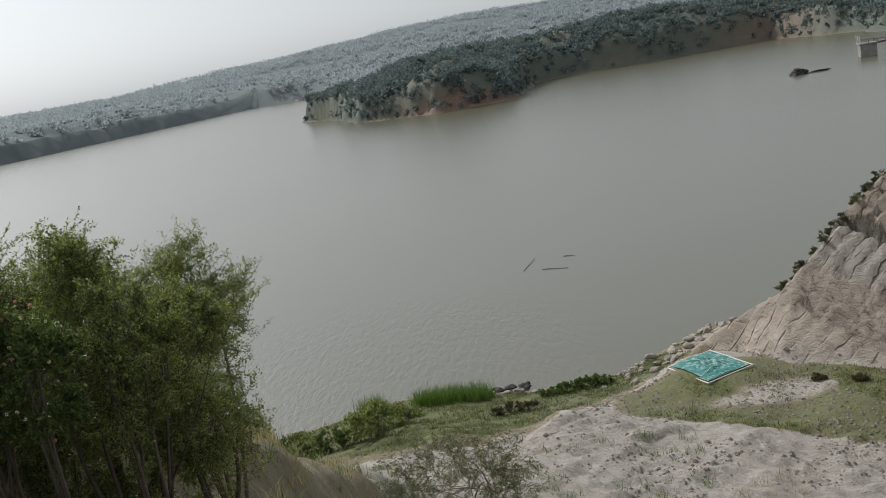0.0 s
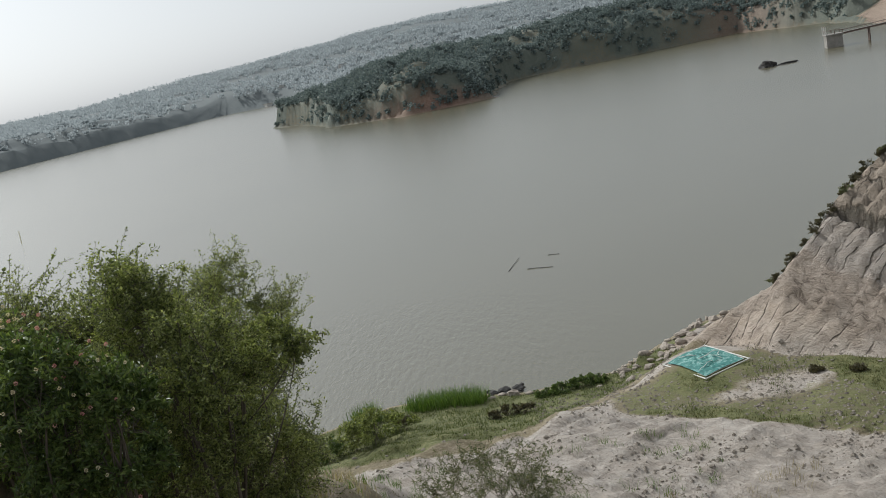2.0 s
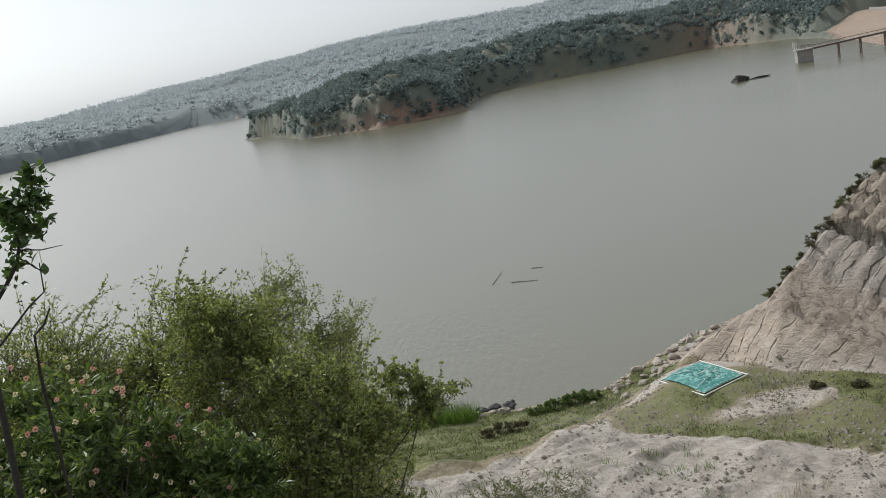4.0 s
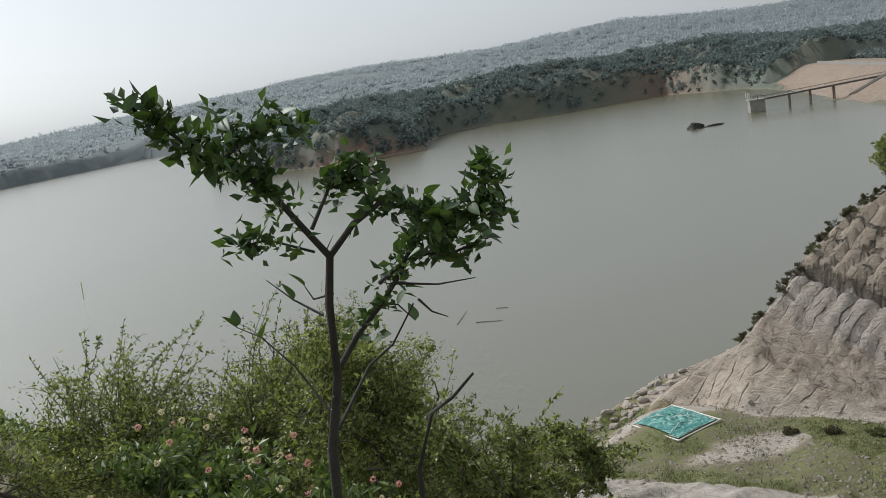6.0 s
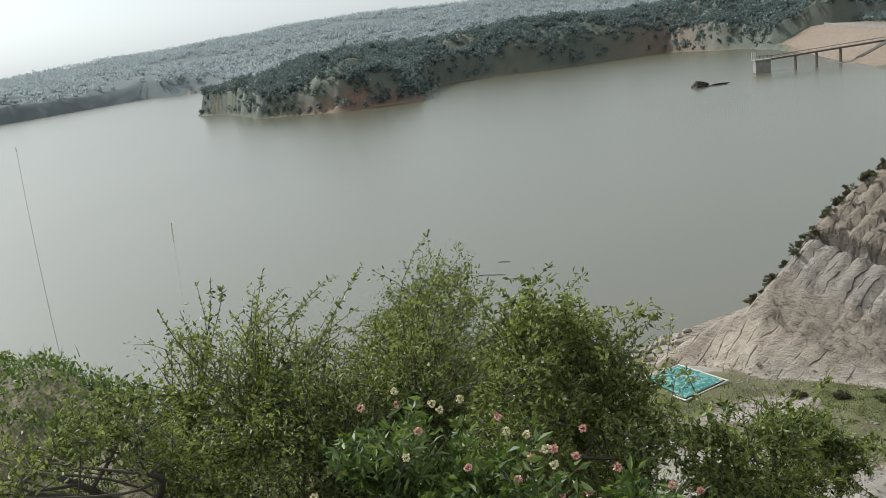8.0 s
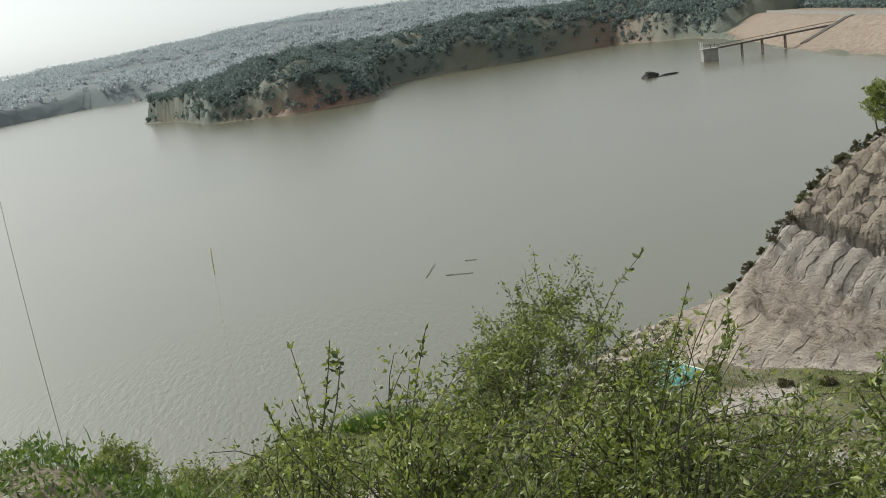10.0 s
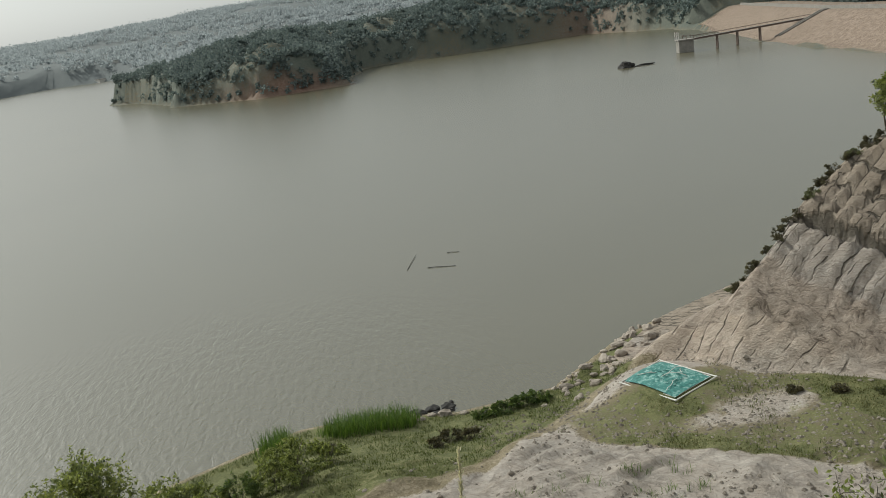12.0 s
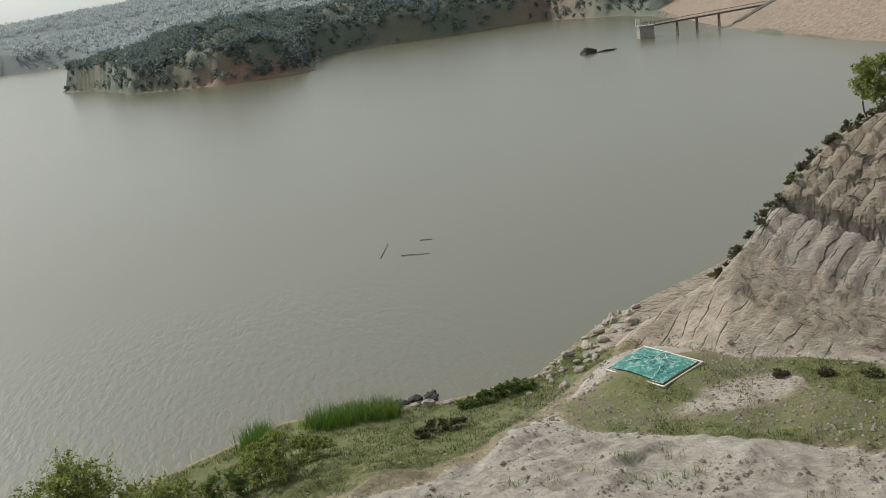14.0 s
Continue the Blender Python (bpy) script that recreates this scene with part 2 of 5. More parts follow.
TURF = leaf_material("yellow_green_turf", (0.055, 0.06, 0.018), (0.11, 0.112, 0.034), (0.19, 0.18, 0.07), 0.7, 0.3)
SHORE_TURF = leaf_material("olive_shore_turf", (0.05, 0.066, 0.016), (0.095, 0.12, 0.03), (0.17, 0.185, 0.06), 0.7, 0.3)
SCRUB = leaf_material("dusty_brown_scrub", (0.045, 0.042, 0.022), (0.10, 0.09, 0.05), (0.18, 0.16, 0.10))
# distance haze is mixed into these two leaf colours, most in HILL_LEAF
FAR_LEAF = leaf_material("haze_tinted_scrub_leaves", (0.098, 0.132, 0.129), (0.161, 0.201, 0.190), (0.241, 0.282, 0.259), 0.8, 0.25, (1.0, 1.0, 0.95))
HILL_LEAF = leaf_material("haze_paled_hill_leaves", (0.34, 0.375, 0.385), (0.37, 0.405, 0.415), (0.41, 0.44, 0.445), 0.8, 0.5, (1.0, 1.0, 1.0))
ROCK = rough_material("pale_boulder_rock", (0.17, 0.14, 0.11), (0.48, 0.42, 0.36), 1.6, 0.92, relief=0.04, vary=0.35)
PEBBLE = rough_material("dusty_grey_stone", (0.12, 0.10, 0.08), (0.33, 0.29, 0.24), 1.6, 0.95, relief=0.03)
DARK_ROCK = rough_material("wet_dark_rock", (0.012, 0.012, 0.012), (0.055, 0.05, 0.045), 1.5, 0.85, relief=0.05)
CONCRETE = rough_material("stained_concrete", (0.14, 0.13, 0.115), (0.34, 0.32, 0.29), 0.7, 0.9, relief=0.03)
RUST = rough_material("brown_painted_steel", (0.07, 0.05, 0.042), (0.20, 0.15, 0.125), 1.2, 0.75, 0.2, relief=0.02)
PIPE = rough_material("weathered_white_pipe", (0.45, 0.44, 0.40), (0.78, 0.77, 0.72), 3, 0.55, relief=0.004)
PETAL_PINK = leaf_material("pink_petals", (0.55, 0.20, 0.22), (0.65, 0.32, 0.32), (0.75, 0.5, 0.42), 0.6, 0.2)
PETAL_CREAM = leaf_material("cream_petals", (0.55, 0.45, 0.25), (0.70, 0.62, 0.42), (0.78, 0.72, 0.6), 0.6, 0.2)
WALL = rough_material("limewashed_wall", (0.45, 0.43, 0.40), (0.72, 0.70, 0.66), 0.4, 0.9)


def net_material():
    m, n, l, b = material("teal_netting")
    p = coords(n)
    f = noise_node(n, l, 2.6, 5, 0.65, p, 1.2)
    l.new(ramp(n, l, f, [(0.3, (0.018, 0.10, 0.088)), (0.5, (0.045, 0.20, 0.175)), (0.66, (0.30, 0.46, 0.42))]), b.inputs["Base Color"])
    b.inputs["Roughness"].default_value = 0.6
    bump(n, l, b, noise_node(n, l, 30, 3, 0.6, p), 0.4, 0.02)
    return m


NET = net_material()


# ---- mesh helpers ----
def vnoise(x, y, seed=0):
    """Smooth value noise of numpy arrays, 0 to 1."""
    x, y = np.asarray(x, float), np.asarray(y, float)
    xi, yi = np.floor(x).astype(np.int64), np.floor(y).astype(np.int64)
    fx, fy = x - xi, y - yi
    fx, fy = fx * fx * (3 - 2 * fx), fy * fy * (3 - 2 * fy)

    def h(a, b):
        k = (a * 374761393 + b * 668265263 + seed * 974634777) & 0x7FFFFFFF
        k = ((k ^ (k >> 13)) * 1274126177) & 0x7FFFFFFF
        return ((k ^ (k >> 16)) & 0xFFFF) / 65535.0

    return (h(xi, yi) * (1 - fx) + h(xi + 1, yi) * fx) * (1 - fy) + (h(xi, yi + 1) * (1 - fx) + h(xi + 1, yi + 1) * fx) * fy


def fractal(x, y, octaves=4, seed=0):
    total, amp, norm = 0.0, 1.0, 0.0
    for o in range(octaves):
        total, norm = total + amp * vnoise(x * 2**o, y * 2**o, seed + o), norm + amp
        amp *= 0.5
    return total / norm


def smooth(t):
    t = np.clip(t, 0, 1)
    return t * t * (3 - 2 * t)


def mesh_from(name, verts, faces, mat, shade=True):
    """A mesh from numpy arrays: verts N x 3, faces M x 3 or M x 4."""
    verts, faces = np.asarray(verts, np.float32), np.asarray(faces, np.int32)
    me = bpy.data.meshes.new(name)
    k = faces.shape[1]
    me.vertices.add(len(verts)), me.loops.add(faces.size), me.polygons.add(len(faces))
    me.vertices.foreach_set("co", verts.ravel())
    me.loops.foreach_set("vertex_index", faces.ravel())
    me.polygons.foreach_set("loop_start", np.arange(0, faces.size, k, dtype=np.int32))
    me.polygons.foreach_set("use_smooth", np.full(len(faces), shade, dtype=bool))
    me.materials.append(mat)
    me.update(calc_edges=True)
    me.validate()
    return me


def place(name, me, parent=None, label=""):
    ob = new(name, me)
    if parent:
        ob.parent = parent
    return tagged(ob, label)


def part(name, bm, mat, parent, label="", shade=False):
    me = bpy.data.meshes.new(name)
    for f in bm.faces:
        f.smooth = shade
    bm.to_mesh(me)
    bm.free()
    me.materials.append(mat)
    return place(name, me, parent, label)


def base_at(name, x, y, z):
    ob = new(name)
    ob.empty_display_size = 0.2
    ob.location = (x, y, z)
    return ob


def tubes(lines, sides=5):
    """Tapered tubes along lines of (points K x 3, radii K): verts and quads."""
    vs, fs, n = [], [], 0
    for pts, rad in lines:
        pts, rad = np.asarray(pts, float), np.asarray(rad, float)
        d = np.gradient(pts, axis=0)
        d /= np.linalg.norm(d, axis=1, keepdims=True) + 1e-9
        ref = np.where(abs(d[:, 2:3]) > 0.9, [[1.0, 0, 0]], [[0, 0, 1.0]])
        a = np.cross(d, ref)
        a /= np.linalg.norm(a, axis=1, keepdims=True) + 1e-9
        b = np.cross(d, a)
        t = np.arange(sides) * 2 * np.pi / sides
        ring = pts[:, None] + rad[:, None, None] * (np.cos(t)[None, :, None] * a[:, None] + np.sin(t)[None, :, None] * b[:, None])
        vs.append(ring.reshape(-1, 3))
        k = len(pts)
        i, j = np.meshgrid(np.arange(k - 1), np.arange(sides), indexing="ij")
        j2 = (j + 1) % sides
        fs.append(n + np.stack([i * sides + j, i * sides + j2, (i + 1) * sides + j2, (i + 1) * sides + j], -1).reshape(-1, 4))
        n += k * sides
    return np.concatenate(vs), np.concatenate(fs)


def leaves(points, ways, length, width, rng):
    """Folded diamond leaves: base, side, tip, side."""
    points, ways = np.asarray(points, float), np.asarray(ways, float)
    k = len(points)
    ways = ways / (np.linalg.norm(ways, axis=1, keepdims=True) + 1e-9)
    side = np.cross(ways, rng.normal(size=(k, 3)))
    side /= np.linalg.norm(side, axis=1, keepdims=True) + 1e-9
    up = np.cross(side, ways)
    size = (0.6 + 0.8 * rng.random(k))[:, None]
    L, W = length * size, width * size * (0.8 + 0.4 * rng.random(k))[:, None]
    mid = points + ways * L * 0.48
    v = np.stack([points, mid + side * W / 2 + up * W * 0.15, points + ways * L - up * L * 0.08, mid - side * W / 2 + up * W * 0.15], 1)
    return v.reshape(-1, 3), np.arange(4 * k).reshape(-1, 4)


def blades(points, height, width, lean, rng):
    """Bent grass blades of two pieces each."""
    k = len(points)
    t = rng.random(k) * 2 * np.pi
    way = np.stack([np.cos(t), np.sin(t), 0 * t], 1)
    flat = np.stack([-np.sin(t), np.cos(t), 0 * t], 1)
    h = (height * (0.5 + 0.8 * rng.random(k)))[:, None]
    bend = lean * (0.3 + rng.random(k))[:, None]
    w = width * (0.6 + 0.8 * rng.random(k))[:, None]
    up = np.array([[0, 0, 1.0]])
    a, b, c = points, points + up * h * 0.6 + way * bend * h * 0.3, points + up * h * 0.95 + way * bend * h
    v = np.stack([a - flat * w / 2, a + flat * w / 2, b - flat * w * 0.35, b + flat * w * 0.35, c - flat * w * 0.05, c + flat * w * 0.05], 1).reshape(-1, 3)
    i = np.arange(k)[:, None] * 6
    return v, np.concatenate([i + [[0, 1, 3, 2]], i + [[2, 3, 5, 4]]])


def ico(level):
    bm = bmesh.new()
    bmesh.ops.create_icosphere(bm, subdivisions=level, radius=1)
    v = np.array([p.co[:] for p in bm.verts])
    f = np.array([[p.index for p in q.verts] for q in bm.faces])
    bm.free()
    return v, f


ICO1, ICO2, ICO3 = ico(1), ico(2), ico(3)


def lumpy(shape, size, rng, rough=0.25):
    """Verts of a stone: a sphere pushed in and out, flattened a little."""
    v = shape[0]
    k = rng.normal(size=(5, 3))
    r = 1 + rough * sum(np.sin(v @ k[i] * (1.2 + i * 0.9) + i) for i in range(5)) / 2
    return v * r[:, None] * np.asarray(size)


# ---- the ground, one sheet ----
SHORE_X = [-700, -400, -60, -28, -20, -8, -2, 2, 9, 12, 16, 22, 30, 130, 146, 165, 205]
SHORE_Y = [16, 30, 41, 52, 56.6, 62.0, 61.4, 59.4, 59.9, 62.3, 65.5, 68.6, 72, 130, 186, 280, 403]
FAR_SHORE = [(205, 432), (196, 462), (187, 510), (155, 509), (119, 503), (93, 505), (71, 513), (50, 497), (33, 432), (32, 391),
             (14, 392), (-6, 391), (-24, 402), (-42, 420), (-68, 494), (-85, 522), (-72, 640), (-110, 900), (-150, 1060), (-235, 1075), (-266, 985), (-366, 700), (-700, 520)]
TOE_Y, TOE_X = [130, 186, 280, 403], [130, 146, 165, 205]  # the dam's toe
PATH_X = [-16, -9.5, -7.9, -7.3, -6.55, -6.2, -5.5, -4.3, -3.0, -1.3, -0.2, 12, 40]
PATH_Y = [3, 6.0, 8.7, 8.3, 7.5, 6.8, 2.8, 1.7, 0.8, -1.1, -1.9, -8, -18]
PATH_Z = [21.5, 22.6, 23.72, 23.85, 23.82, 23.75, 24.15, 24.15, 24.12, 24.0, 23.9, 23.2, 22.0]


def outline_distance(x, y):
    """Distance to the lake's outline, positive on land."""
    lake = list(zip(SHORE_X, SHORE_Y)) + FAR_SHORE
    best, inside = np.full(x.shape, 1e9), np.zeros(x.shape, bool)
    for (ax, ay), (bx, by) in zip(lake, lake[1:] + lake[:1]):
        dx, dy = bx - ax, by - ay
        t = np.clip(((x - ax) * dx + (y - ay) * dy) / (dx * dx + dy * dy), 0, 1)
        best = np.minimum(best, np.hypot(x - ax - t * dx, y - ay - t * dy))
        if dy:
            cross = (ay > y) != (by > y)
            inside ^= cross & (x < dx * (y - ay) / dy + ax)
    return np.where(inside, -best, best)


def cliff_axes(x, y):
    """Into the cliff from its foot, and along its foot towards the path's side."""
    v = (x - 14.2) * 0.70 - (y - 54.6) * 0.71
    return (x - 14.2) * 0.71 + (y - 54.6) * 0.70 - np.interp(v, [-6, 1.5, 5.0], [2.2, 1.9, 0]), v


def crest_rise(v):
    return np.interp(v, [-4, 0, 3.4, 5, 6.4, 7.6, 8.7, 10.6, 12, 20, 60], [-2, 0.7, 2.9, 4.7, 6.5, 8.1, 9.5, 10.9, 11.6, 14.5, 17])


def cliff_height(x, y):
    """The spur: beds that dip along it, cut by slanting joints; smooth below, rubbly in the middle, slabs and blocks above."""
    u, v = cliff_axes(x, y)
    n1, n2 = fractal(x * 0.35, y * 0.35, 3, 5) - 0.5, fractal(x * 0.9, y * 0.9, 3, 6) - 0.5
    bed, cut = u + 0.22 * v + 0.5 * n1, v - 0.95 * u + 0.7 * n1
    inside = smooth((u + 0.2) / 1.0)
    gap = cut / 1.25 + 0.35 * n2
    a = gap - np.floor(gap)
    swell = 1 - np.abs(2 * a - 1) ** 5
    rubble = smooth((bed - 3.4) / 0.3) * smooth((6.0 - bed) / 0.3)
    slabs = smooth((bed - 5.8) / 0.3)
    blocky = smooth((bed - 7.7) / 0.3)
    lift = vnoise(np.floor(gap) + 0.5, np.floor(bed / 1.4) + 0.5, 71)
    relief = 0.16 * swell * (1 - rubble) + slabs * (0.34 * a + 0.14 * swell) + blocky * (0.5 * lift + 0.25 * (bed / 1.4 - np.floor(bed / 1.4)))
    relief = relief + rubble * (0.8 * np.abs(fractal(bed * 1.6, cut * 0.7, 4, 73) - 0.5) * 2 - 0.12)
    crack = np.exp(-((bed - 7.72) / 0.16) ** 2) + 0.6 * blocky * np.exp(-((bed - 9.3) / 0.15) ** 2)
    face = 2.1 + 1.32 * (u + 0.45 * n1) + inside * (relief - 0.55 * crack + 0.12 * n2)
    crest = crest_rise(v)
    ridge = 2.8 + crest + (fractal(x * 0.5, y * 0.5, 3, 21) - 0.5) * 1.1 + 0.5 * relief - 0.6 * np.clip(u - (crest + 0.7) / 1.32 - 0.8, 0, 30)
    return np.minimum(face, ridge), inside * np.clip(crack, 0, 1)


def height(x, y):
    x, y = np.asarray(x, float), np.asarray(y, float)
    d = outline_distance(x, y)
    r, a = np.hypot(x, y), np.degrees(np.arctan2(x, y))
    near = (y < 130) & (x < 130) & (y < np.interp(x, SHORE_X, SHORE_Y) + 40)
    # near bank
    bank = np.interp(d, [-60, -6, 0, 2, 6, 11, 16, 25, 60], [-12, -1.6, 0, 0.45, 1.1, 2.5, 3.0, 3.5, 5.0])
    bank = bank + (fractal(x * 0.25, y * 0.25, 4, 2) - 0.5) * 0.9 * smooth(d / 8) + np.abs(fractal(x * 0.45 + y * 0.3, y * 0.9 - x * 0.2, 4, 3) - 0.5) * 1.3 * smooth((d - 8) / 6) * smooth((np.interp(x, [-40, 6, 10, 14], [60, 50, 44, 40]) + 3 - y) / 6)
    flat_net = np.exp(-(((x - 13.8) / 3.9) ** 2 + ((y - 51.8) / 4.6) ** 2) ** 2)
    bank = bank * (1 - flat_net) + (3.0 - 0.06 * (y - 51.8)) * flat_net
    py, pz = np.interp(x, PATH_X, PATH_Y), np.interp(x, PATH_X, PATH_Z)
    run = y - py - np.interp(x, [-6.6, -5.6], [0.35, 0.75])
    hill = np.where(run > 0, pz - 0.60 * run - 0.5 * smooth(run / 2), pz + 0.12 * np.clip(-run - 2.2, 0, 60))
    hill = hill - 1.3 * smooth((-6.35 - x) / 1.4) * smooth((7.9 - y) / 1.0) * smooth((y - 2.0) / 1.5)
    hill = hill + (fractal(x * 0.35, y * 0.35, 4, 7) - 0.5) * 1.6 * smooth((run - 1) / 5) + (fractal(x * 1.5, y * 1.5, 3, 8) - 0.5) * 0.22
    k = 1.2
    land = np.maximum(bank, hill) + np.exp(-np.abs(bank - hill) / k) * k * 0.3
    u, v = cliff_axes(x, y)
    spur = np.minimum(cliff_height(x, y)[0], 0.4 + 0.95 * d)
    land = np.where((u > -2.5) & (v > -6), np.maximum(land, spur), land)
    land = np.where(d > 0, land, np.minimum(bank, -0.05 + 0.25 * d))
    wob = np.where(near, 0, (fractal(x * 0.05, y * 0.05, 3, 42) - 0.28) * 10 * smooth(np.abs(d) / 4 + 0.3))
    d = d + wob
    # dam embankment and the far side
    toe = np.interp(y, TOE_Y, TOE_X)
    dam = np.clip((x - toe) * 0.42, 0, 8.1) + np.clip(x - toe - 30, 0, 60) * -0.08
    top = np.interp(a, [-40, -12, -8, -4.5, -2.4, 1, 4, 6, 9.6, 14, 17, 20, 23.4, 26.3, 30, 33, 45], [26, 15, 12, 14, 19, 21, 20, 21, 24, 23, 22, 24, 23, 19, 16, 14, 10])
    rise = 0.55 * smooth(d / 9) + 0.45 * smooth(d / 45)
    rise = np.maximum(rise, 0.85 * smooth(d / 5) * smooth((-4.5 - a) / 1.5) * (r < 650))  # the bluff at the headland's tip
    far = top * rise * (0.72 + 0.56 * fractal(x * 0.03, y * 0.03, 4, 40)) + 1.5 * smooth(d / 4) * fractal(x * 0.12, y * 0.12, 3, 41) + 5.5 * smooth(d / 6) * np.abs(fractal(x * 0.07, y * 0.07, 3, 45) - 0.5) * 2
    crest = 25 + 1900 * np.tan(np.radians(np.interp(a, [-90, -45, -27, -20, -15, -11, -8, -3, 1.3, 7, 10, 13, 18.4, 23.5, 28, 33, 60, 90],
                                                    [1.0, 0.9, 0.5, 0.6, 1.0, 1.35, 1.45, 1.75, 2.0, 1.78, 1.7, 1.8, 2.12, 1.75, 1.4, 1.2, 1.2, 1.0])))
    crest = crest + 16 * (fractal(x * 0.006, y * 0.006, 4, 50) - 0.5)
    w = smooth((r - 950) / 950)
    far = far * (1 - w) + crest * w
    far = np.where(r > 2000, far - (r - 2000) * 0.03, far)
    far = np.where((x > toe - 1) & (y < 416) & (x > 130), np.where(w > 0, far, dam), far)
    far = np.where(d > 0, far, np.maximum(0.3 * d, -12))
    far = np.where((x > toe - 1) & (y < 416) & (x > 130) & (w <= 0), np.maximum(dam, 0.02), far)
    return np.where(near, land, far)


def spaced(*stretches):
    """Grid lines: stretches of (start, end, step), joined."""
    out = [np.linspace(a, b, max(2, int(round((b - a) / s)) + 1))[:-1] for a, b, s in stretches]
    return np.concatenate(out + [[stretches[-1][1]]])


def cover(x, y, z):
    """Masks of the ground's cover: bare rock, turf, reddish soil; alpha: far ground and its painted haze."""
    d = outline_distance(x, y)
    u, v = cliff_axes(x, y)
    cliff = smooth((u + 0.3) / 0.8) * (v > -5)
    edge = np.interp(x, [-40, -14, -6, 1.6, 6, 10, 14], [48.5, 47.8, 45.6, 47.4, 51, 54.8, 57])
    p = (x - 6.6) * 0.69 + (y - 46.6) * 0.73
    shelf = smooth((edge - y) / 1.2) * smooth((y - 30.5 + 0.35 * x) / 3)
    lawn = smooth(p / 1.0) * smooth((x - 5.8) / 2) * smooth((54 - y) / 3)
    rock = np.maximum(cliff * (1 - 0.4 * cliff_height(x, y)[1]), shelf * (1 - lawn))
    near = (y < 76) & (x < 60)
    pebbly = smooth((fractal(x * 0.28, y * 0.28, 3, 61) - 0.47) / 0.08)
    gravel = np.maximum(np.exp(-(((x - 16) / 5.5) ** 2 + ((y - 46.0) / 2.4) ** 2)), 0.45) * pebbly
    turf = np.where(near, np.maximum(smooth((y - edge) / 1.5) * smooth(d / 1.5), lawn * (1.0 - 0.95 * gravel)) * (1 - cliff), 0)
    rock = np.where(near, np.maximum(rock, lawn * gravel * 0.75), 0)
    slope = near & (y < 34)
    turf = np.where(slope, 0.38 * (fractal(x * 0.3, y * 0.3, 3, 62) > 0.5), turf)
    rock = np.where(slope, np.maximum(rock, 0.42 * fractal(x * 0.2, y * 0.2, 3, 63)), rock)
    far = ~near
    bare = smooth((fractal(x * 0.03, y * 0.022, 4, 64) - 0.57) / 0.05) * np.where(np.hypot(x, y) > 800, 0.25, 1)
    shoreband = smooth((6 - d) / 4) * smooth((2.6 - z) / 1.5)
    rock = np.where(far, np.where(np.hypot(x, y) < 650, np.maximum(0.5 * shoreband, 0.42 * bare), 0.3 * bare), rock)
    turf = np.where(far, 1.0 - rock, turf)
    toe = np.interp(y, TOE_Y, TOE_X)
    on_dam = (x > toe - 2) & (x > 129) & (y < 411) & (y > 90)
    rock = np.where(on_dam, 0.62, rock)
    turf = np.where(on_dam, 0.30 * smooth((x - toe - 14) / 6), turf)
    red = np.exp(-(((x - 6) / 26) ** 2 + ((y - 396) / 18) ** 2)) * 0.85 * smooth((8 - z) / 4)
    red = np.maximum(red, 0.45 * np.exp(-(((x - 188) / 20) ** 2 + ((y - 500) / 40) ** 2)))
    red = np.where(on_dam, 0.28, red)
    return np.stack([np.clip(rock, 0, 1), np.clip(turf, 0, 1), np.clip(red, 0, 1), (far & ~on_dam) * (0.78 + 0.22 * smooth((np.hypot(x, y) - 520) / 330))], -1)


def build_ground():
    gx = spaced((-3600, -1200, 240), (-1200, -420, 40), (-420, -140, 7), (-140, -45, 2.6), (-45, -18, 0.9), (-18, 10, 0.3), (10, 36, 0.2), (36, 60, 0.9), (60, 260, 2.6), (260, 340, 5), (340, 1200, 40), (1200, 3600, 240))
    gy = spaced((-400, -60, 60), (-60, -12, 3), (-12, 30, 0.5), (30, 42, 0.3), (42, 66, 0.2), (66, 72, 0.4), (72, 120, 4), (120, 340, 9), (340, 640, 2.6), (640, 1000, 12), (1000, 2000, 32), (2000, 3600, 160))
    X, Y = np.meshgrid(gx, gy)
    Z = height(X, Y)
    nx, ny = len(gx), len(gy)
    i, j = np.meshgrid(np.arange(ny - 1), np.arange(nx - 1), indexing="ij")
    f = np.stack([i * nx + j, i * nx + j + 1, (i + 1) * nx + j + 1, (i + 1) * nx + j], -1).reshape(-1, 4)
    me = mesh_from("ground", np.stack([X, Y, Z], -1).reshape(-1, 3), f, GROUND)
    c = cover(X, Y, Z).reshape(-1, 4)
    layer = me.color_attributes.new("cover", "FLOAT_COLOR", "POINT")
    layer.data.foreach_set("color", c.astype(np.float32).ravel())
    tagged(new("ground", me), "eroded pale rock and dry grass bank with distant scrub hills", "ground", kind="structure")


build_ground()

bm = bmesh.new()
bmesh.ops.create_grid(bm, x_segments=60, y_segments=60, size=1)
bmesh.ops.scale(bm, verts=bm.verts, vec=(1100, 620, 1))
bmesh.ops.translate(bm, verts=bm.verts, vec=(-300, 640, 0))
water = part("water", bm, WATER, None)
tagged(water, "calm silty olive-grey reservoir water with fine ripples", "water", kind="structure")


def ground_z(x, y):
    return float(height(np.array([x]), np.array([y]))[0])


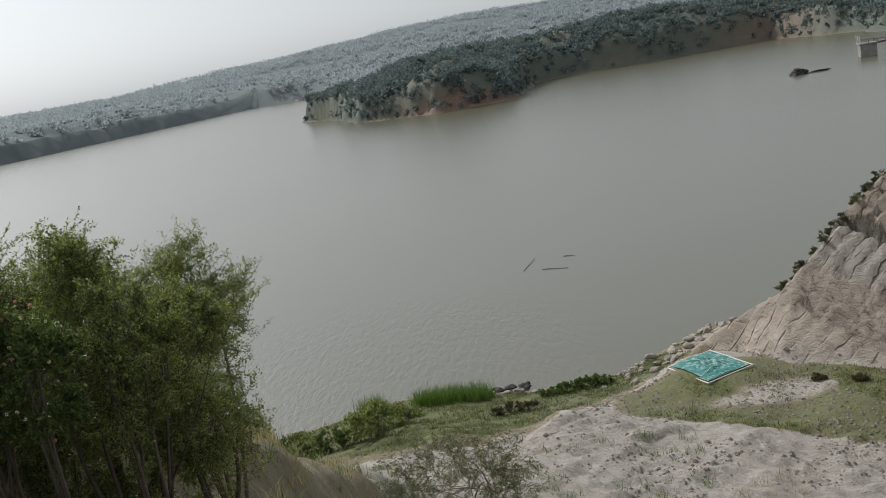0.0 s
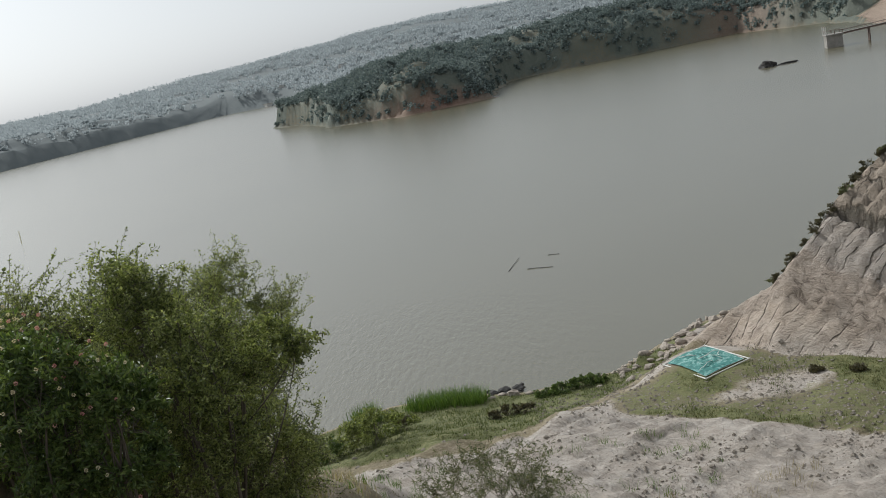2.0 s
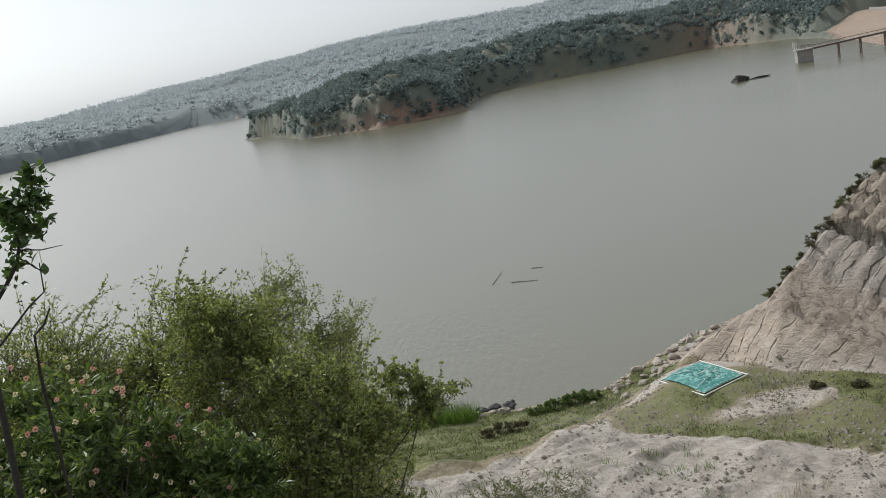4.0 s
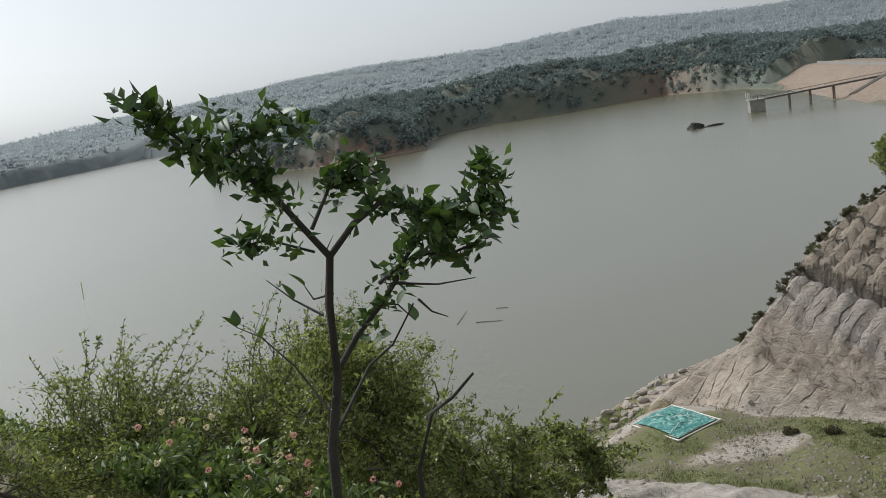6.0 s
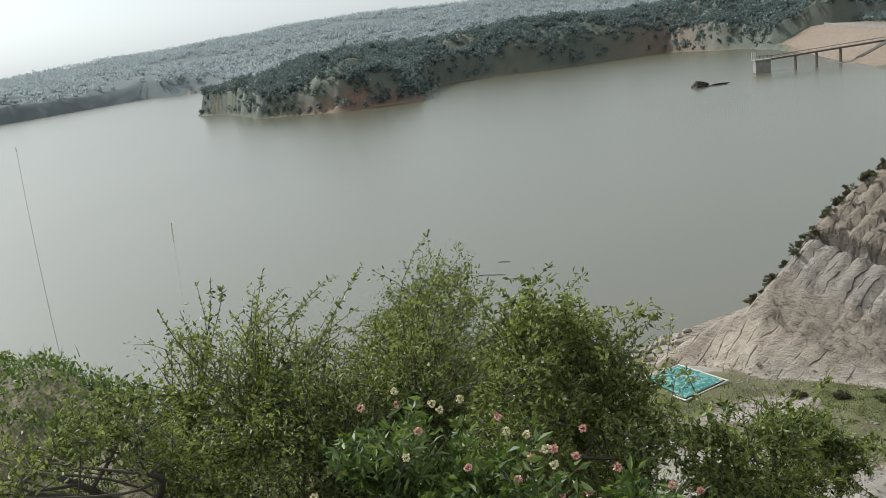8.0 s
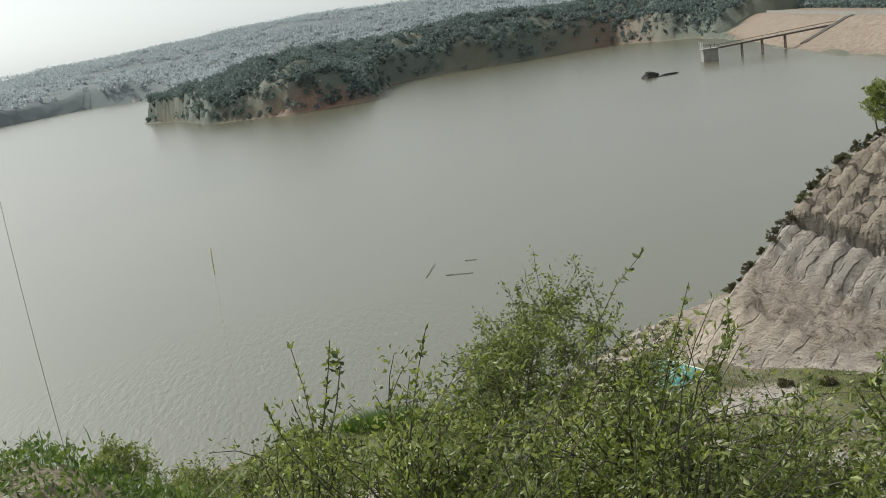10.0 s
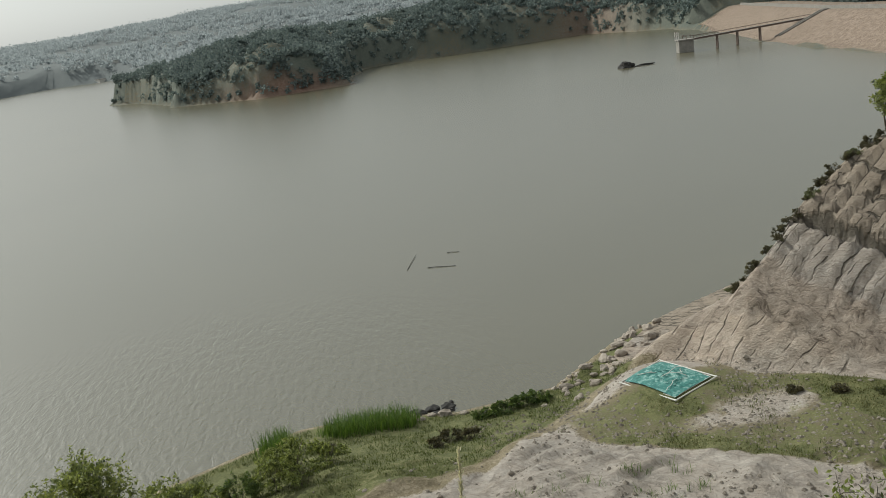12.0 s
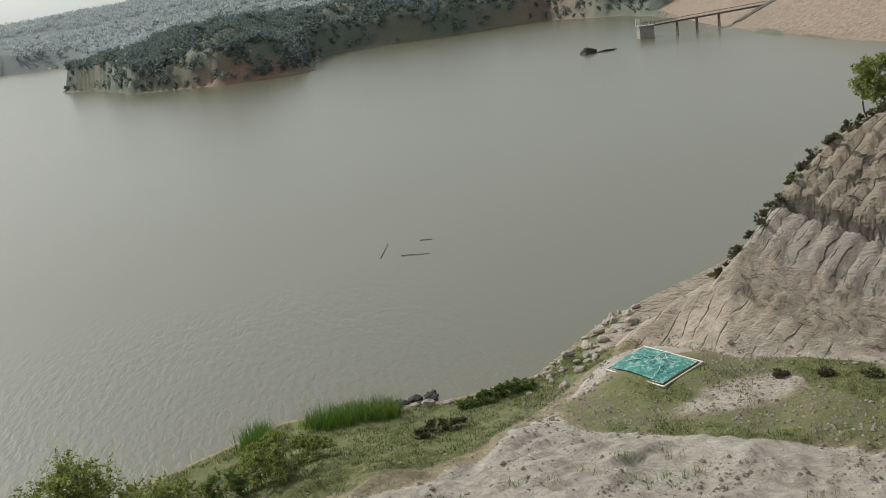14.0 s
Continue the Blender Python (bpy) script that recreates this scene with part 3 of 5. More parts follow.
# ---- vegetation ----
def shrub(name, label, centre, radii, n_twigs, n_leaves, leaf_size, leaf_mat, bark_mat, seed, trunks=3, sprigs=0.25, trunk_radius=0.035, lean=(0, 0), category="shrub"):
    """Trunks that divide into limbs and twigs within an uneven crown; leaves along the twigs."""
    rng = np.random.default_rng(seed)
    c, r = np.asarray(centre, float), np.asarray(radii, float)
    bx, by = c[0] + lean[0], c[1] + lean[1]
    base = np.array([bx, by, ground_z(bx, by) - 0.05])
    ob = base_at(name, *base)
    tagged(ob, label, category)
    lobes = rng.normal(size=(7, 3))
    lobes /= np.linalg.norm(lobes, axis=1, keepdims=True)
    trunk_lines, twig_lines, nodes = [], [], []
    for k in range(trunks):
        t = rng.random() * 2 * np.pi
        foot = base + 0.12 * np.array([np.cos(t), np.sin(t), 0])
        goal = c + r * np.array([np.cos(t) * 0.45, np.sin(t) * 0.45, -0.1 + 0.4 * rng.random()])
        s = np.linspace(0, 1, 8)[:, None]
        bow = np.sin(s * np.pi) * rng.normal(size=3) * 0.16 * r.mean()
        line = foot * (1 - s) + goal * s + bow
        trunk_lines.append((line, np.linspace(trunk_radius, trunk_radius * 0.4, 8)))
        nodes += [(p, w) for p, w in zip(line[2:], np.linspace(trunk_radius * 0.8, trunk_radius * 0.4, 6))]
    for k in range(trunks * 7):
        start, w = nodes[rng.integers(len(nodes))]
        way = rng.normal(size=3) * [1, 1, 0.6] + [0, 0, 0.35]
        way /= np.linalg.norm(way)
        goal = c + way * r * (0.55 + 0.25 * rng.random())
        s = np.linspace(0, 1, 7)[:, None]
        line = start * (1 - s) + goal * s + np.sin(s * np.pi) * rng.normal(size=3) * 0.12 * r.mean()
        trunk_lines.append((line, np.linspace(w * 0.7, trunk_radius * 0.18, 7)))
        nodes += [(p, trunk_radius * 0.2) for p in line[2:]]
    spots = np.array([p for p, _ in nodes])
    pts, ways = [], []
    per = max(4, n_leaves // n_twigs)
    pads = rng.normal(size=(max(6, n_twigs // 13), 3)) + [0, 0, 0.25]
    pads /= np.linalg.norm(pads, axis=1, keepdims=True)
    pads *= (0.45 + 0.55 * rng.random((len(pads), 1)) ** 0.6)
    for k in range(n_twigs):
        way = rng.normal(size=3)
        way /= np.linalg.norm(way)
        bulge = 0.70 + 0.42 * np.max(np.clip(lobes @ way, 0, 1) ** 3)
        depth = (0.45 + 0.55 * rng.random() ** 0.5) * bulge
        out = rng.random() < sprigs
        goal = c + way * r * depth
        if rng.random() < 0.82:  # most twigs spread in flat sprays, with gaps between them
            goal = c + (pads[rng.integers(len(pads))] + rng.normal(size=3) * [0.16, 0.16, 0.05]) * r
        start = spots[np.argmin(((spots - goal) ** 2).sum(1) + 0.25 * rng.random(len(spots)) * r.mean() ** 2)]
        tip = goal + ((way * [1.2, 1.2, 0.4] + [0, 0, 0.35]) * r.mean() * (0.06 + 0.2 * rng.random()) if out else way * 0.06)
        s = np.linspace(0, 1, 6)[:, None]
        line = start * (1 - s) + tip * s + np.sin(s * np.pi) * rng.normal(size=3) * 0.07 * r.mean()
        twig_lines.append((line, np.linspace(trunk_radius * 0.10, 0.0016, 6)))
        q = 0.12 + 0.88 * rng.random(per)
        i = np.minimum((q * 5).astype(int), 4)
        p = line[i] + (line[i + 1] - line[i]) * (q * 5 - i)[:, None]
        d = line[i + 1] - line[i]
        d /= np.linalg.norm(d, axis=1, keepdims=True) + 1e-9
        scatter = 0.028 * r.mean()
        pts.append(p + rng.normal(size=(per, 3)) * scatter * (0 if out else 1))
        ways.append(d * 0.6 + rng.normal(size=(per, 3)) * 0.8)
    for line in trunk_lines[:trunks]:
        v, f = tubes([line], 6)
        place("stem", mesh_from("stem", v - base, f, bark_mat), ob)
    v, f = tubes(trunk_lines[trunks:], 5)
    v2, f2 = tubes(twig_lines, 3)
    me = mesh_from("branchwork", np.concatenate([v, v2]) - base, np.concatenate([f, f2 + len(v)]), bark_mat)
    tagged(place("branchwork", me, ob), kind="stuff")
    v, f = leaves(np.concatenate(pts), np.concatenate(ways), leaf_size[0], leaf_size[1], rng)
    tagged(place("crown", mesh_from("crown", v - base, f, leaf_mat, False), ob), kind="stuff")
    return ob


SMALL = (0.029, 0.0125)
shrub("thorn_tree", "dense thorny acacia with small olive leaves on the slope", (-5.4, 6.95, 22.75), (1.1, 1.0, 1.75), 1000, 72000, SMALL, ACACIA, BARK, 1, 4, 0.3, 0.045)
shrub("thorn_tree", "dark spreading acacia with leaves down to the slope", (-4.6, 6.95, 22.6), (1.0, 0.95, 1.98), 1150, 84000, SMALL, ACACIA, BARK, 15, 4, 0.25, 0.045)
shrub("thorn_bush", "upright thorny bush with olive leaves near the path", (-4.05, 5.98, 23.5), (0.6, 0.5, 1.2), 620, 40000, SMALL, ACACIA, BARK, 9, 3, 0.4, 0.025)
shrub("thorn_bush", "low flat spray of acacia reaching out over the slope", (-3.05, 5.8, 23.58), (0.52, 0.45, 0.26), 280, 12000, SMALL, ACACIA, BARK, 16, 2, 0.5, 0.022, (-0.8, 0.6))
shrub("thorn_tree", "dark leafy acacia on the falling slope", (-3.75, 7.55, 22.1), (0.78, 0.7, 1.6), 720, 50000, SMALL, ACACIA, BARK, 18, 3, 0.3, 0.035)
shrub("thorn_bush", "shaded flat spray of acacia low above the slope", (-3.55, 6.6, 22.35), (0.62, 0.55, 0.75), 380, 22000, SMALL, ACACIA, BARK, 17, 2, 0.35, 0.022, (-0.5, 0.4))
shrub("thorn_bush", "sparse thorny bush reaching over the slope's edge", (-3.5, 5.35, 23.35), (0.5, 0.45, 0.98), 400, 22000, SMALL, ACACIA, BARK, 3, 3, 0.45, 0.022)
shrub("thorn_bush", "sprawling thorny bush with tiny olive leaves below the path", (-6.2, 6.1, 23.95), (0.66, 0.5, 0.6), 260, 9000, SMALL, ACACIA, BARK, 2, 3, 0.5, 0.022, (0.1, 0.2))
shrub("thorn_bush", "low dense bush on the path's outer edge", (-8.5, 9.6, 23.2), (0.7, 0.6, 0.65), 260, 15000, SMALL, ACACIA, BARK, 12, 3, 0.4, 0.016)
shrub("thorn_bush", "leafy thorn bush beside the rock shelf path", (-4.3, 9.7, 22.6), (0.95, 0.8, 1.3), 800, 54000, SMALL, ACACIA, BARK, 4, 4, 0.2, 0.035)
shrub("thorn_bush", "low thorn bush with olive leaves on the drop", (-6.9, 10.8, 21.6), (0.9, 0.8, 1.0), 300, 14000, SMALL, ACACIA, BARK, 5, 3, 0.35, 0.03)
shrub("thorn_bush", "low grey-green thorn bush on the steep drop", (-8.3, 10.4, 22.3), (0.9, 0.8, 0.75), 300, 14000, SMALL, LANTANA, BARK, 7, 3, 0.35, 0.03)
shrub("wispy_shrub", "pale wispy shrub with thin bare twigs on the slope", (-1.6, 17.3, 15.3), (2.1, 1.5, 1.7), 560, 15000, (0.10, 0.018), WILLOWY, TWIG, 6, 5, 0.55, 0.035)
shrub("thorn_tree", "grey-green thorn tree rising from the bank below", (-15.4, 38.0, 8.9), (2.3, 1.9, 3.2), 420, 15000, (0.13, 0.06), ACACIA, BARK, 14, 3, 0.4, 0.08)
shrub("thorn_tree", "small thorn tree with olive leaves on the lower bank", (-12.9, 38.4, 8.0), (1.3, 1.3, 2.5), 240, 7000, (0.13, 0.06), ACACIA, BARK, 15, 3, 0.35, 0.06)
shrub("thorn_tree", "leafy thorn tree overhanging the rocky spur", (32.9, 55.8, 16.4), (2.4, 2.2, 1.7), 420, 20000, (0.17, 0.08), ACACIA, BARK, 8, 3, 0.2, 0.09, (0.8, -0.2))


def lantana(centre, radii, seed):
    """A flowering bush: broad small leaves and round heads of tiny flowers."""
    ob = shrub("lantana_bush", "lantana bush with pink and cream flower heads", centre, radii, 300, 11000, (0.046, 0.017), LANTANA, BARK, seed, 4, 0.3, 0.016)
    rng = np.random.default_rng(seed + 100)
    base = np.array(ob.location)
    heads = []
    for k, mat in enumerate((PETAL_PINK, PETAL_CREAM)):
        pts, ways = [], []
        for j in range(46):
            w = rng.normal(size=3)
            w /= np.linalg.norm(w)
            pts.append(w * 0.007)
            ways.append(w + [0, 0, 0.3])
        v, f = leaves(np.array(pts), np.array(ways), 0.008, 0.009, rng)
        heads.append(mesh_from("flower_head", v, f, mat, False))
    for k in range(30):
        w = rng.normal(size=3) + [0, -0.6, 0.9]
        w /= np.linalg.norm(w)
        p = np.asarray(centre) + w * np.asarray(radii) * (0.92 + 0.16 * rng.random())
        h = place("flower_head", heads[int(rng.random() < 0.62)], ob)
        h.location = p - base
        h.rotation_euler = (rng.random() * 3, rng.random() * 3, rng.random() * 3)


lantana((-4.75, 5.02, 23.85), (0.5, 0.38, 0.75), 21)
lantana((-4.36, 4.62, 23.8), (0.46, 0.34, 0.76), 22)
lantana((-3.95, 4.75, 23.55), (0.4, 0.32, 0.65), 23)


def sapling():
    """The broad-leaved sapling beside the path: forked stem, thorny side shoots, single leaves."""
    rng = np.random.default_rng(31)
    fork = np.array([-3.9, 3.02, 25.2])
    foot = np.array([-4.0, 3.0, ground_z(-4.0, 3.0) - 0.04])
    ob = base_at("sapling", *foot)
    tagged(ob, "thorny broad-leaved sapling with a forked stem on the bank", "sapling")

    def run(*steps):
        return [fork + np.array(p) for p in steps]

    stems = [[foot, foot * 0.45 + fork * 0.55 + [-0.06, 0, -0.1]] + run((-0.044, 0.02, -0.105), (-0.007, 0.04, 0.036), (0.009, -0.06, 0.213), (0.029, -0.11, 0.312)),
             run((0.029, -0.11, 0.312), (-0.003, -0.16, 0.375), (-0.037, -0.21, 0.443), (-0.078, -0.24, 0.493), (-0.127, -0.26, 0.522), (-0.159, -0.29, 0.567), (-0.217, -0.33, 0.63)),
             run((0.029, -0.11, 0.312), (0.082, -0.14, 0.368), (0.133, -0.16, 0.398), (0.194, -0.18, 0.38), (0.231, -0.2, 0.349), (0.283, -0.21, 0.359), (0.343, -0.22, 0.361)),
             run((0.003, 0.04, 0.06), (0.049, 0.06, 0.113), (0.108, 0.04, 0.173), (0.154, -0.01, 0.238), (0.188, -0.08, 0.314), (0.229, -0.14, 0.343)),
             run((0.111, 0.02, 0.22), (0.184, -0.06, 0.282), (0.239, -0.11, 0.275), (0.313, -0.16, 0.303)),
             run((0.008, -0.14, 0.371), (0.05, -0.11, 0.435), (0.093, -0.08, 0.436), (0.157, -0.06, 0.448)),
             run((-0.117, -0.26, 0.513), (-0.068, -0.21, 0.545), (-0.021, -0.21, 0.571), (0.02, -0.19, 0.548)),
             run((-0.024, 0.04, -0.071), (0.059, 0.14, 0.019), (0.117, 0.14, 0.056), (0.171, 0.04, 0.161))]
    widths = [(0.0125, 0.0075), (0.0065, 0.0022), (0.0065, 0.0022), (0.007, 0.003), (0.0045, 0.002), (0.004, 0.0018), (0.0035, 0.0016), (0.004, 0.0016)]
    side = [run((-0.031, 0.04, -0.035), (-0.097, 0.14, 0.049), (-0.163, 0.21, 0.107), (-0.217, 0.24, 0.134)),
            run((0.177, -0.06, 0.192), (0.199, -0.06, 0.163), (0.228, -0.06, 0.147)), run((0.145, -0.04, 0.225), (0.221, -0.04, 0.209), (0.292, -0.06, 0.213)),
            run((-0.006, -0.06, 0.195), (-0.059, -0.01, 0.224), (-0.108, 0.04, 0.262)), run((0.004, -0.12, 0.327), (-0.067, -0.16, 0.368), (-0.122, -0.18, 0.369)),
            run((0.283, -0.21, 0.359), (0.314, -0.21, 0.39), (0.321, -0.21, 0.441)), run((0.05, -0.11, 0.435), (0.075, -0.1, 0.45), (0.115, -0.1, 0.47)),
            run((-0.037, -0.21, 0.443), (-0.07, -0.2, 0.5), (-0.1, -0.2, 0.58)), run((0.02, -0.05, 0.23), (-0.02, -0.02, 0.22), (-0.035, 0.02, 0.24)),
            run((0.108, 0.04, 0.173), (0.14, 0.06, 0.16), (0.17, 0.06, 0.12))]
    dead = [foot + [0.15, -0.08, 0.0]] + run((0.122, -0.06, -0.15), (0.162, -0.11, -0.019), (0.206, -0.13, 0.011), (0.247, -0.16, 0.059))
    twig = run((0.162, -0.11, -0.019), (0.181, -0.11, 0.009), (0.178, -0.11, 0.041))
    for line, (a, b) in list(zip(stems, widths)) + [(dead, (0.006, 0.0025)), (twig, (0.0025, 0.001))]:
        v, f = tubes([(np.array(line), np.linspace(a, b, len(line)))], 8)
        place("stem", mesh_from("stem", v - foot, f, DARK_BARK), ob)
    for line in side:
        v, f = tubes([(np.array(line), np.linspace(0.0028, 0.0010, len(line)))], 5)
        place("side_shoot", mesh_from("side_shoot", v - foot, f, DARK_BARK), ob)
    for k in range(34):  # thorns along the stems
        line = np.array(stems[rng.integers(1, 6)])
        j = rng.integers(len(line) - 1)
        p = line[j] + (line[j + 1] - line[j]) * rng.random()
        d = rng.normal(size=3)
        d *= (0.018 + 0.022 * rng.random()) / np.linalg.norm(d)
        v, f = tubes([(np.array([p, p + d * 0.5, p + d]), np.array([0.0014, 0.001, 0.0004]))], 4)
        place("thorn", mesh_from("thorn", v - foot, f, DARK_BARK), ob)
    # one leaf, cupped along its midrib, shared by all
    t = np.linspace(0, 1, 7)
    w = 0.30 * np.sin(np.pi * t ** 0.75) ** 0.8 * (1 - 0.25 * t)
    z = -0.12 * t**2
    v = np.concatenate([np.stack([-w, t, z + 0.10 * w / 0.3], 1), np.stack([0 * t, t, z], 1), np.stack([w, t, z + 0.10 * w / 0.3], 1)])
    i = np.arange(6)
    f = np.concatenate([np.stack([i, 7 + i, 8 + i, 1 + i], 1), np.stack([7 + i, 14 + i, 15 + i, 8 + i], 1)])
    shapes = [mesh_from("leaf", v * s, f, BROAD) for s in (0.026, 0.034, 0.044)]
    twigs = [(np.array(s), 1.0) for s in stems[1:7] + stems[1:3]] + [(np.array(s), 0.8) for s in side[4:8]]
    for k in range(300):
        line, weight = twigs[rng.integers(len(twigs))] if k % 3 else (np.array(stems[1 + rng.integers(3)]), 1)
        lo = 0.35 if len(line) > 3 else 0.55
        q = (lo + (1 - lo) * rng.random()) * (len(line) - 1)
        j = min(int(q), len(line) - 2)
        p = line[j] + (line[j + 1] - line[j]) * (q - j) + rng.normal(size=3) * (0.010 if k % 5 else 0.02)
        h = place("leaf", shapes[rng.integers(3)], ob)
        h.location = p - foot
        h.rotation_euler = (rng.normal(0.35, 0.5), rng.normal(0, 0.5), rng.random() * 2 * math.pi)

    for tip, turn in ((side[0][3], 0.3), (side[0][3], 2.4), (side[0][2], 4.0), (side[3][1], 1.0), (side[8][2], 2.0), (side[9][1], 5.0), (side[9][2], 0.5)):
        h = place("leaf", shapes[2], ob)
        h.location = tip - foot
        h.rotation_euler = (1.0, 0.2, turn)
    # the crowded small leaves in between
    pts, ways = [], []
    for k in range(1300):
        line, _ = twigs[rng.integers(len(twigs))] if k % 4 else (np.array(stems[1 + rng.integers(3)]), 1)
        q = (0.2 + 0.8 * rng.random() ** 0.7) * (len(line) - 1)
        j = min(int(q), len(line) - 2)
        pts.append(line[j] + (line[j + 1] - line[j]) * (q - j) + rng.normal(size=3) * 0.016 - foot)
        ways.append(rng.normal(size=3) + [0, 0, 0.5])
    v, f = leaves(np.array(pts), np.array(ways), 0.024, 0.014, rng)
    tagged(place("young_leaves", mesh_from("young_leaves", v, f, BROAD, False), ob), kind="stuff")


sapling()


def seed_grass(x, y, tall, lean, head, stem, leaf, count, mat, label):
    z = ground_z(x, y)
    ob = base_at("grass_stalk", x, y, z)
    tagged(ob, label, "grass stalk")
    s = np.linspace(0, 1, 9)
    line = np.stack([lean[0] * s**2, lean[1] * s**2, tall * s], 1)
    v, f = tubes([(line, np.linspace(stem, stem * 0.6, 9))], 5)
    place("stalk", mesh_from("stalk", v, f, mat), ob)
    rng = np.random.default_rng(int(abs(x) * 100))
    k = count
    q = 1 - head / tall * rng.random(k)
    pts = np.stack([lean[0] * q**2, lean[1] * q**2, tall * q], 1)
    v, f = leaves(pts, rng.normal(size=(k, 3)) * 0.5 + [0, 0, 2.2], *leaf, rng)
    place("seed_head", mesh_from("seed_head", v, f, PLUME, False), ob)


def scatter(count, x0, x1, y0, y1, keep, rng):
    x, y = x0 + (x1 - x0) * rng.random(count), y0 + (y1 - y0) * rng.random(count)
    ok = keep(x, y)
    x, y = x[ok], y[ok]
    return np.stack([x, y, height(x, y) - 0.01], 1)


def grass(name, label, points, h, w, lean, mat, seed, per=1, spread=0.1):
    rng = np.random.default_rng(seed)
    p = np.repeat(points, per, axis=0)
    off = rng.normal(size=(len(p), 2)) * spread
    p = p + np.concatenate([off, np.zeros((len(p), 1))], 1)
    v, f = blades(p, h, w, lean, rng)
    return tagged(place(name, mesh_from(name, v, f, mat, False)), label, "grass", kind="stuff")


R = np.random.default_rng(77)


def clear_of_path(x, y):
    return np.abs(y - np.interp(x, PATH_X, PATH_Y)) > 0.55


def bank_edge(x):
    return np.interp(x, [-40, -14, -6, 1.6, 6, 10, 14], [48.5, 47.8, 45.6, 47.4, 51, 54.8, 57])


grass("dry_grass", "dry straw-coloured grass along the path's edge",
      scatter(900, -9, 2, -2, 14, lambda x, y: clear_of_path(x, y) & (y - np.interp(x, PATH_X, PATH_Y) < 5) & (vnoise(x * 1.3, y * 1.3, 9) > 0.5), R), 0.26, 0.006, 0.7, DRY, 1, 9, 0.06)
grass("dry_grass", "dry brown grass and weeds on the slope",
      scatter(2300, -26, 14, 12, 36, lambda x, y: vnoise(x * 0.5, y * 0.5, 19) > 0.5, R), 0.5, 0.02, 0.6, DRY, 2, 10, 0.16)
grass("green_weeds", "green weeds among the slope's dry grass",
      scatter(1500, -26, 10, 3, 44, lambda x, y: clear_of_path(x, y) & (vnoise(x * 0.6, y * 0.6, 29) > 0.55), R), 0.4, 0.025, 0.8, GREEN_GRASS, 3, 10, 0.15)
grass("path_weeds", "green weeds and grass along the outer path",
      scatter(900, -11, -6.3, 4.5, 10.5, lambda x, y: (np.abs(y - np.interp(x, PATH_X, PATH_Y)) > 0.3) & (np.hypot(x + 7.3, y - 8.1) > 0.35), R), 0.09, 0.006, 0.9, GREEN_GRASS, 13, 22, 0.08)
p = scatter(2200, -9.5, -6.5, 3.4, 9.0, lambda x, y: np.hypot(x + 6.0, y - 4.6) > 0.3, R)
p = np.repeat(p, 9, axis=0) + R.normal(size=(len(p) * 9, 3)) * [0.06, 0.06, 0.0] + R.random((len(p) * 9, 1)) * [0, 0, 0.05]
v, f = leaves(p, R.normal(size=p.shape) + [0, 0, 0.8], 0.04, 0.02, R)
tagged(place("ground_cover", mesh_from("ground_cover", v, f, LANTANA, False)), "low leafy green plants covering the path's edge", "weeds", kind="stuff")
grass("shore_turf", "short green turf beside the water",
      scatter(17000, -26, 14, 44, 63, lambda x, y: (y > bank_edge(x) + 0.6) & (outline_distance(x, y) > 0.8) & (vnoise(x * 0.6, y * 0.6, 39) > 0.35), R), 0.16, 0.03, 0.8, SHORE_TURF, 4, 4, 0.12)
grass("lawn_turf", "thin yellow-green turf round the fishing net",
      scatter(9000, 6, 26, 35, 53, lambda x, y: ((x - 6.6) * 0.69 + (y - 46.6) * 0.73 > 0.4) & (cliff_axes(x, y)[0] < 0.2) & (fractal(x * 0.28, y * 0.28, 3, 61) < 0.5)
              & (np.hypot((x - 13.8) / 2.6, (y - 52) / 3.2) > 1), R), 0.12, 0.03, 0.8, TURF, 5, 4, 0.14)
grass("lawn_weeds", "patches of green weeds on the flat",
      scatter(1800, 6, 26, 35, 50, lambda x, y: ((x - 6.6) * 0.69 + (y - 46.6) * 0.73 > 0.5) & (cliff_axes(x, y)[0] < 0.2) & (vnoise(x * 0.5, y * 0.5, 49) > 0.62), R), 0.2, 0.03, 0.8, SHORE_TURF, 6, 6, 0.15)
grass("reed_bed", "tall bright green reeds at the water's edge",
      scatter(520, -7.2, -0.6, 56.2, 60.8, lambda x, y: np.hypot((x + 3.7) / 3.2, (y - 58.6 + 0.1 * (x + 3.7)) / 1.5) < 1, R), 1.0, 0.03, 0.45, GREEN_GRASS, 7, 12, 0.22)
grass("reed_bed", "small clump of upright reeds by the water",
      scatter(140, -10.6, -8.2, 56.6, 59.4, lambda x, y: np.hypot((x + 9.6) / 1.0, (y - 58) / 1.2) < 1, R), 1.35, 0.03, 0.4, GREEN_GRASS, 8, 10, 0.2)

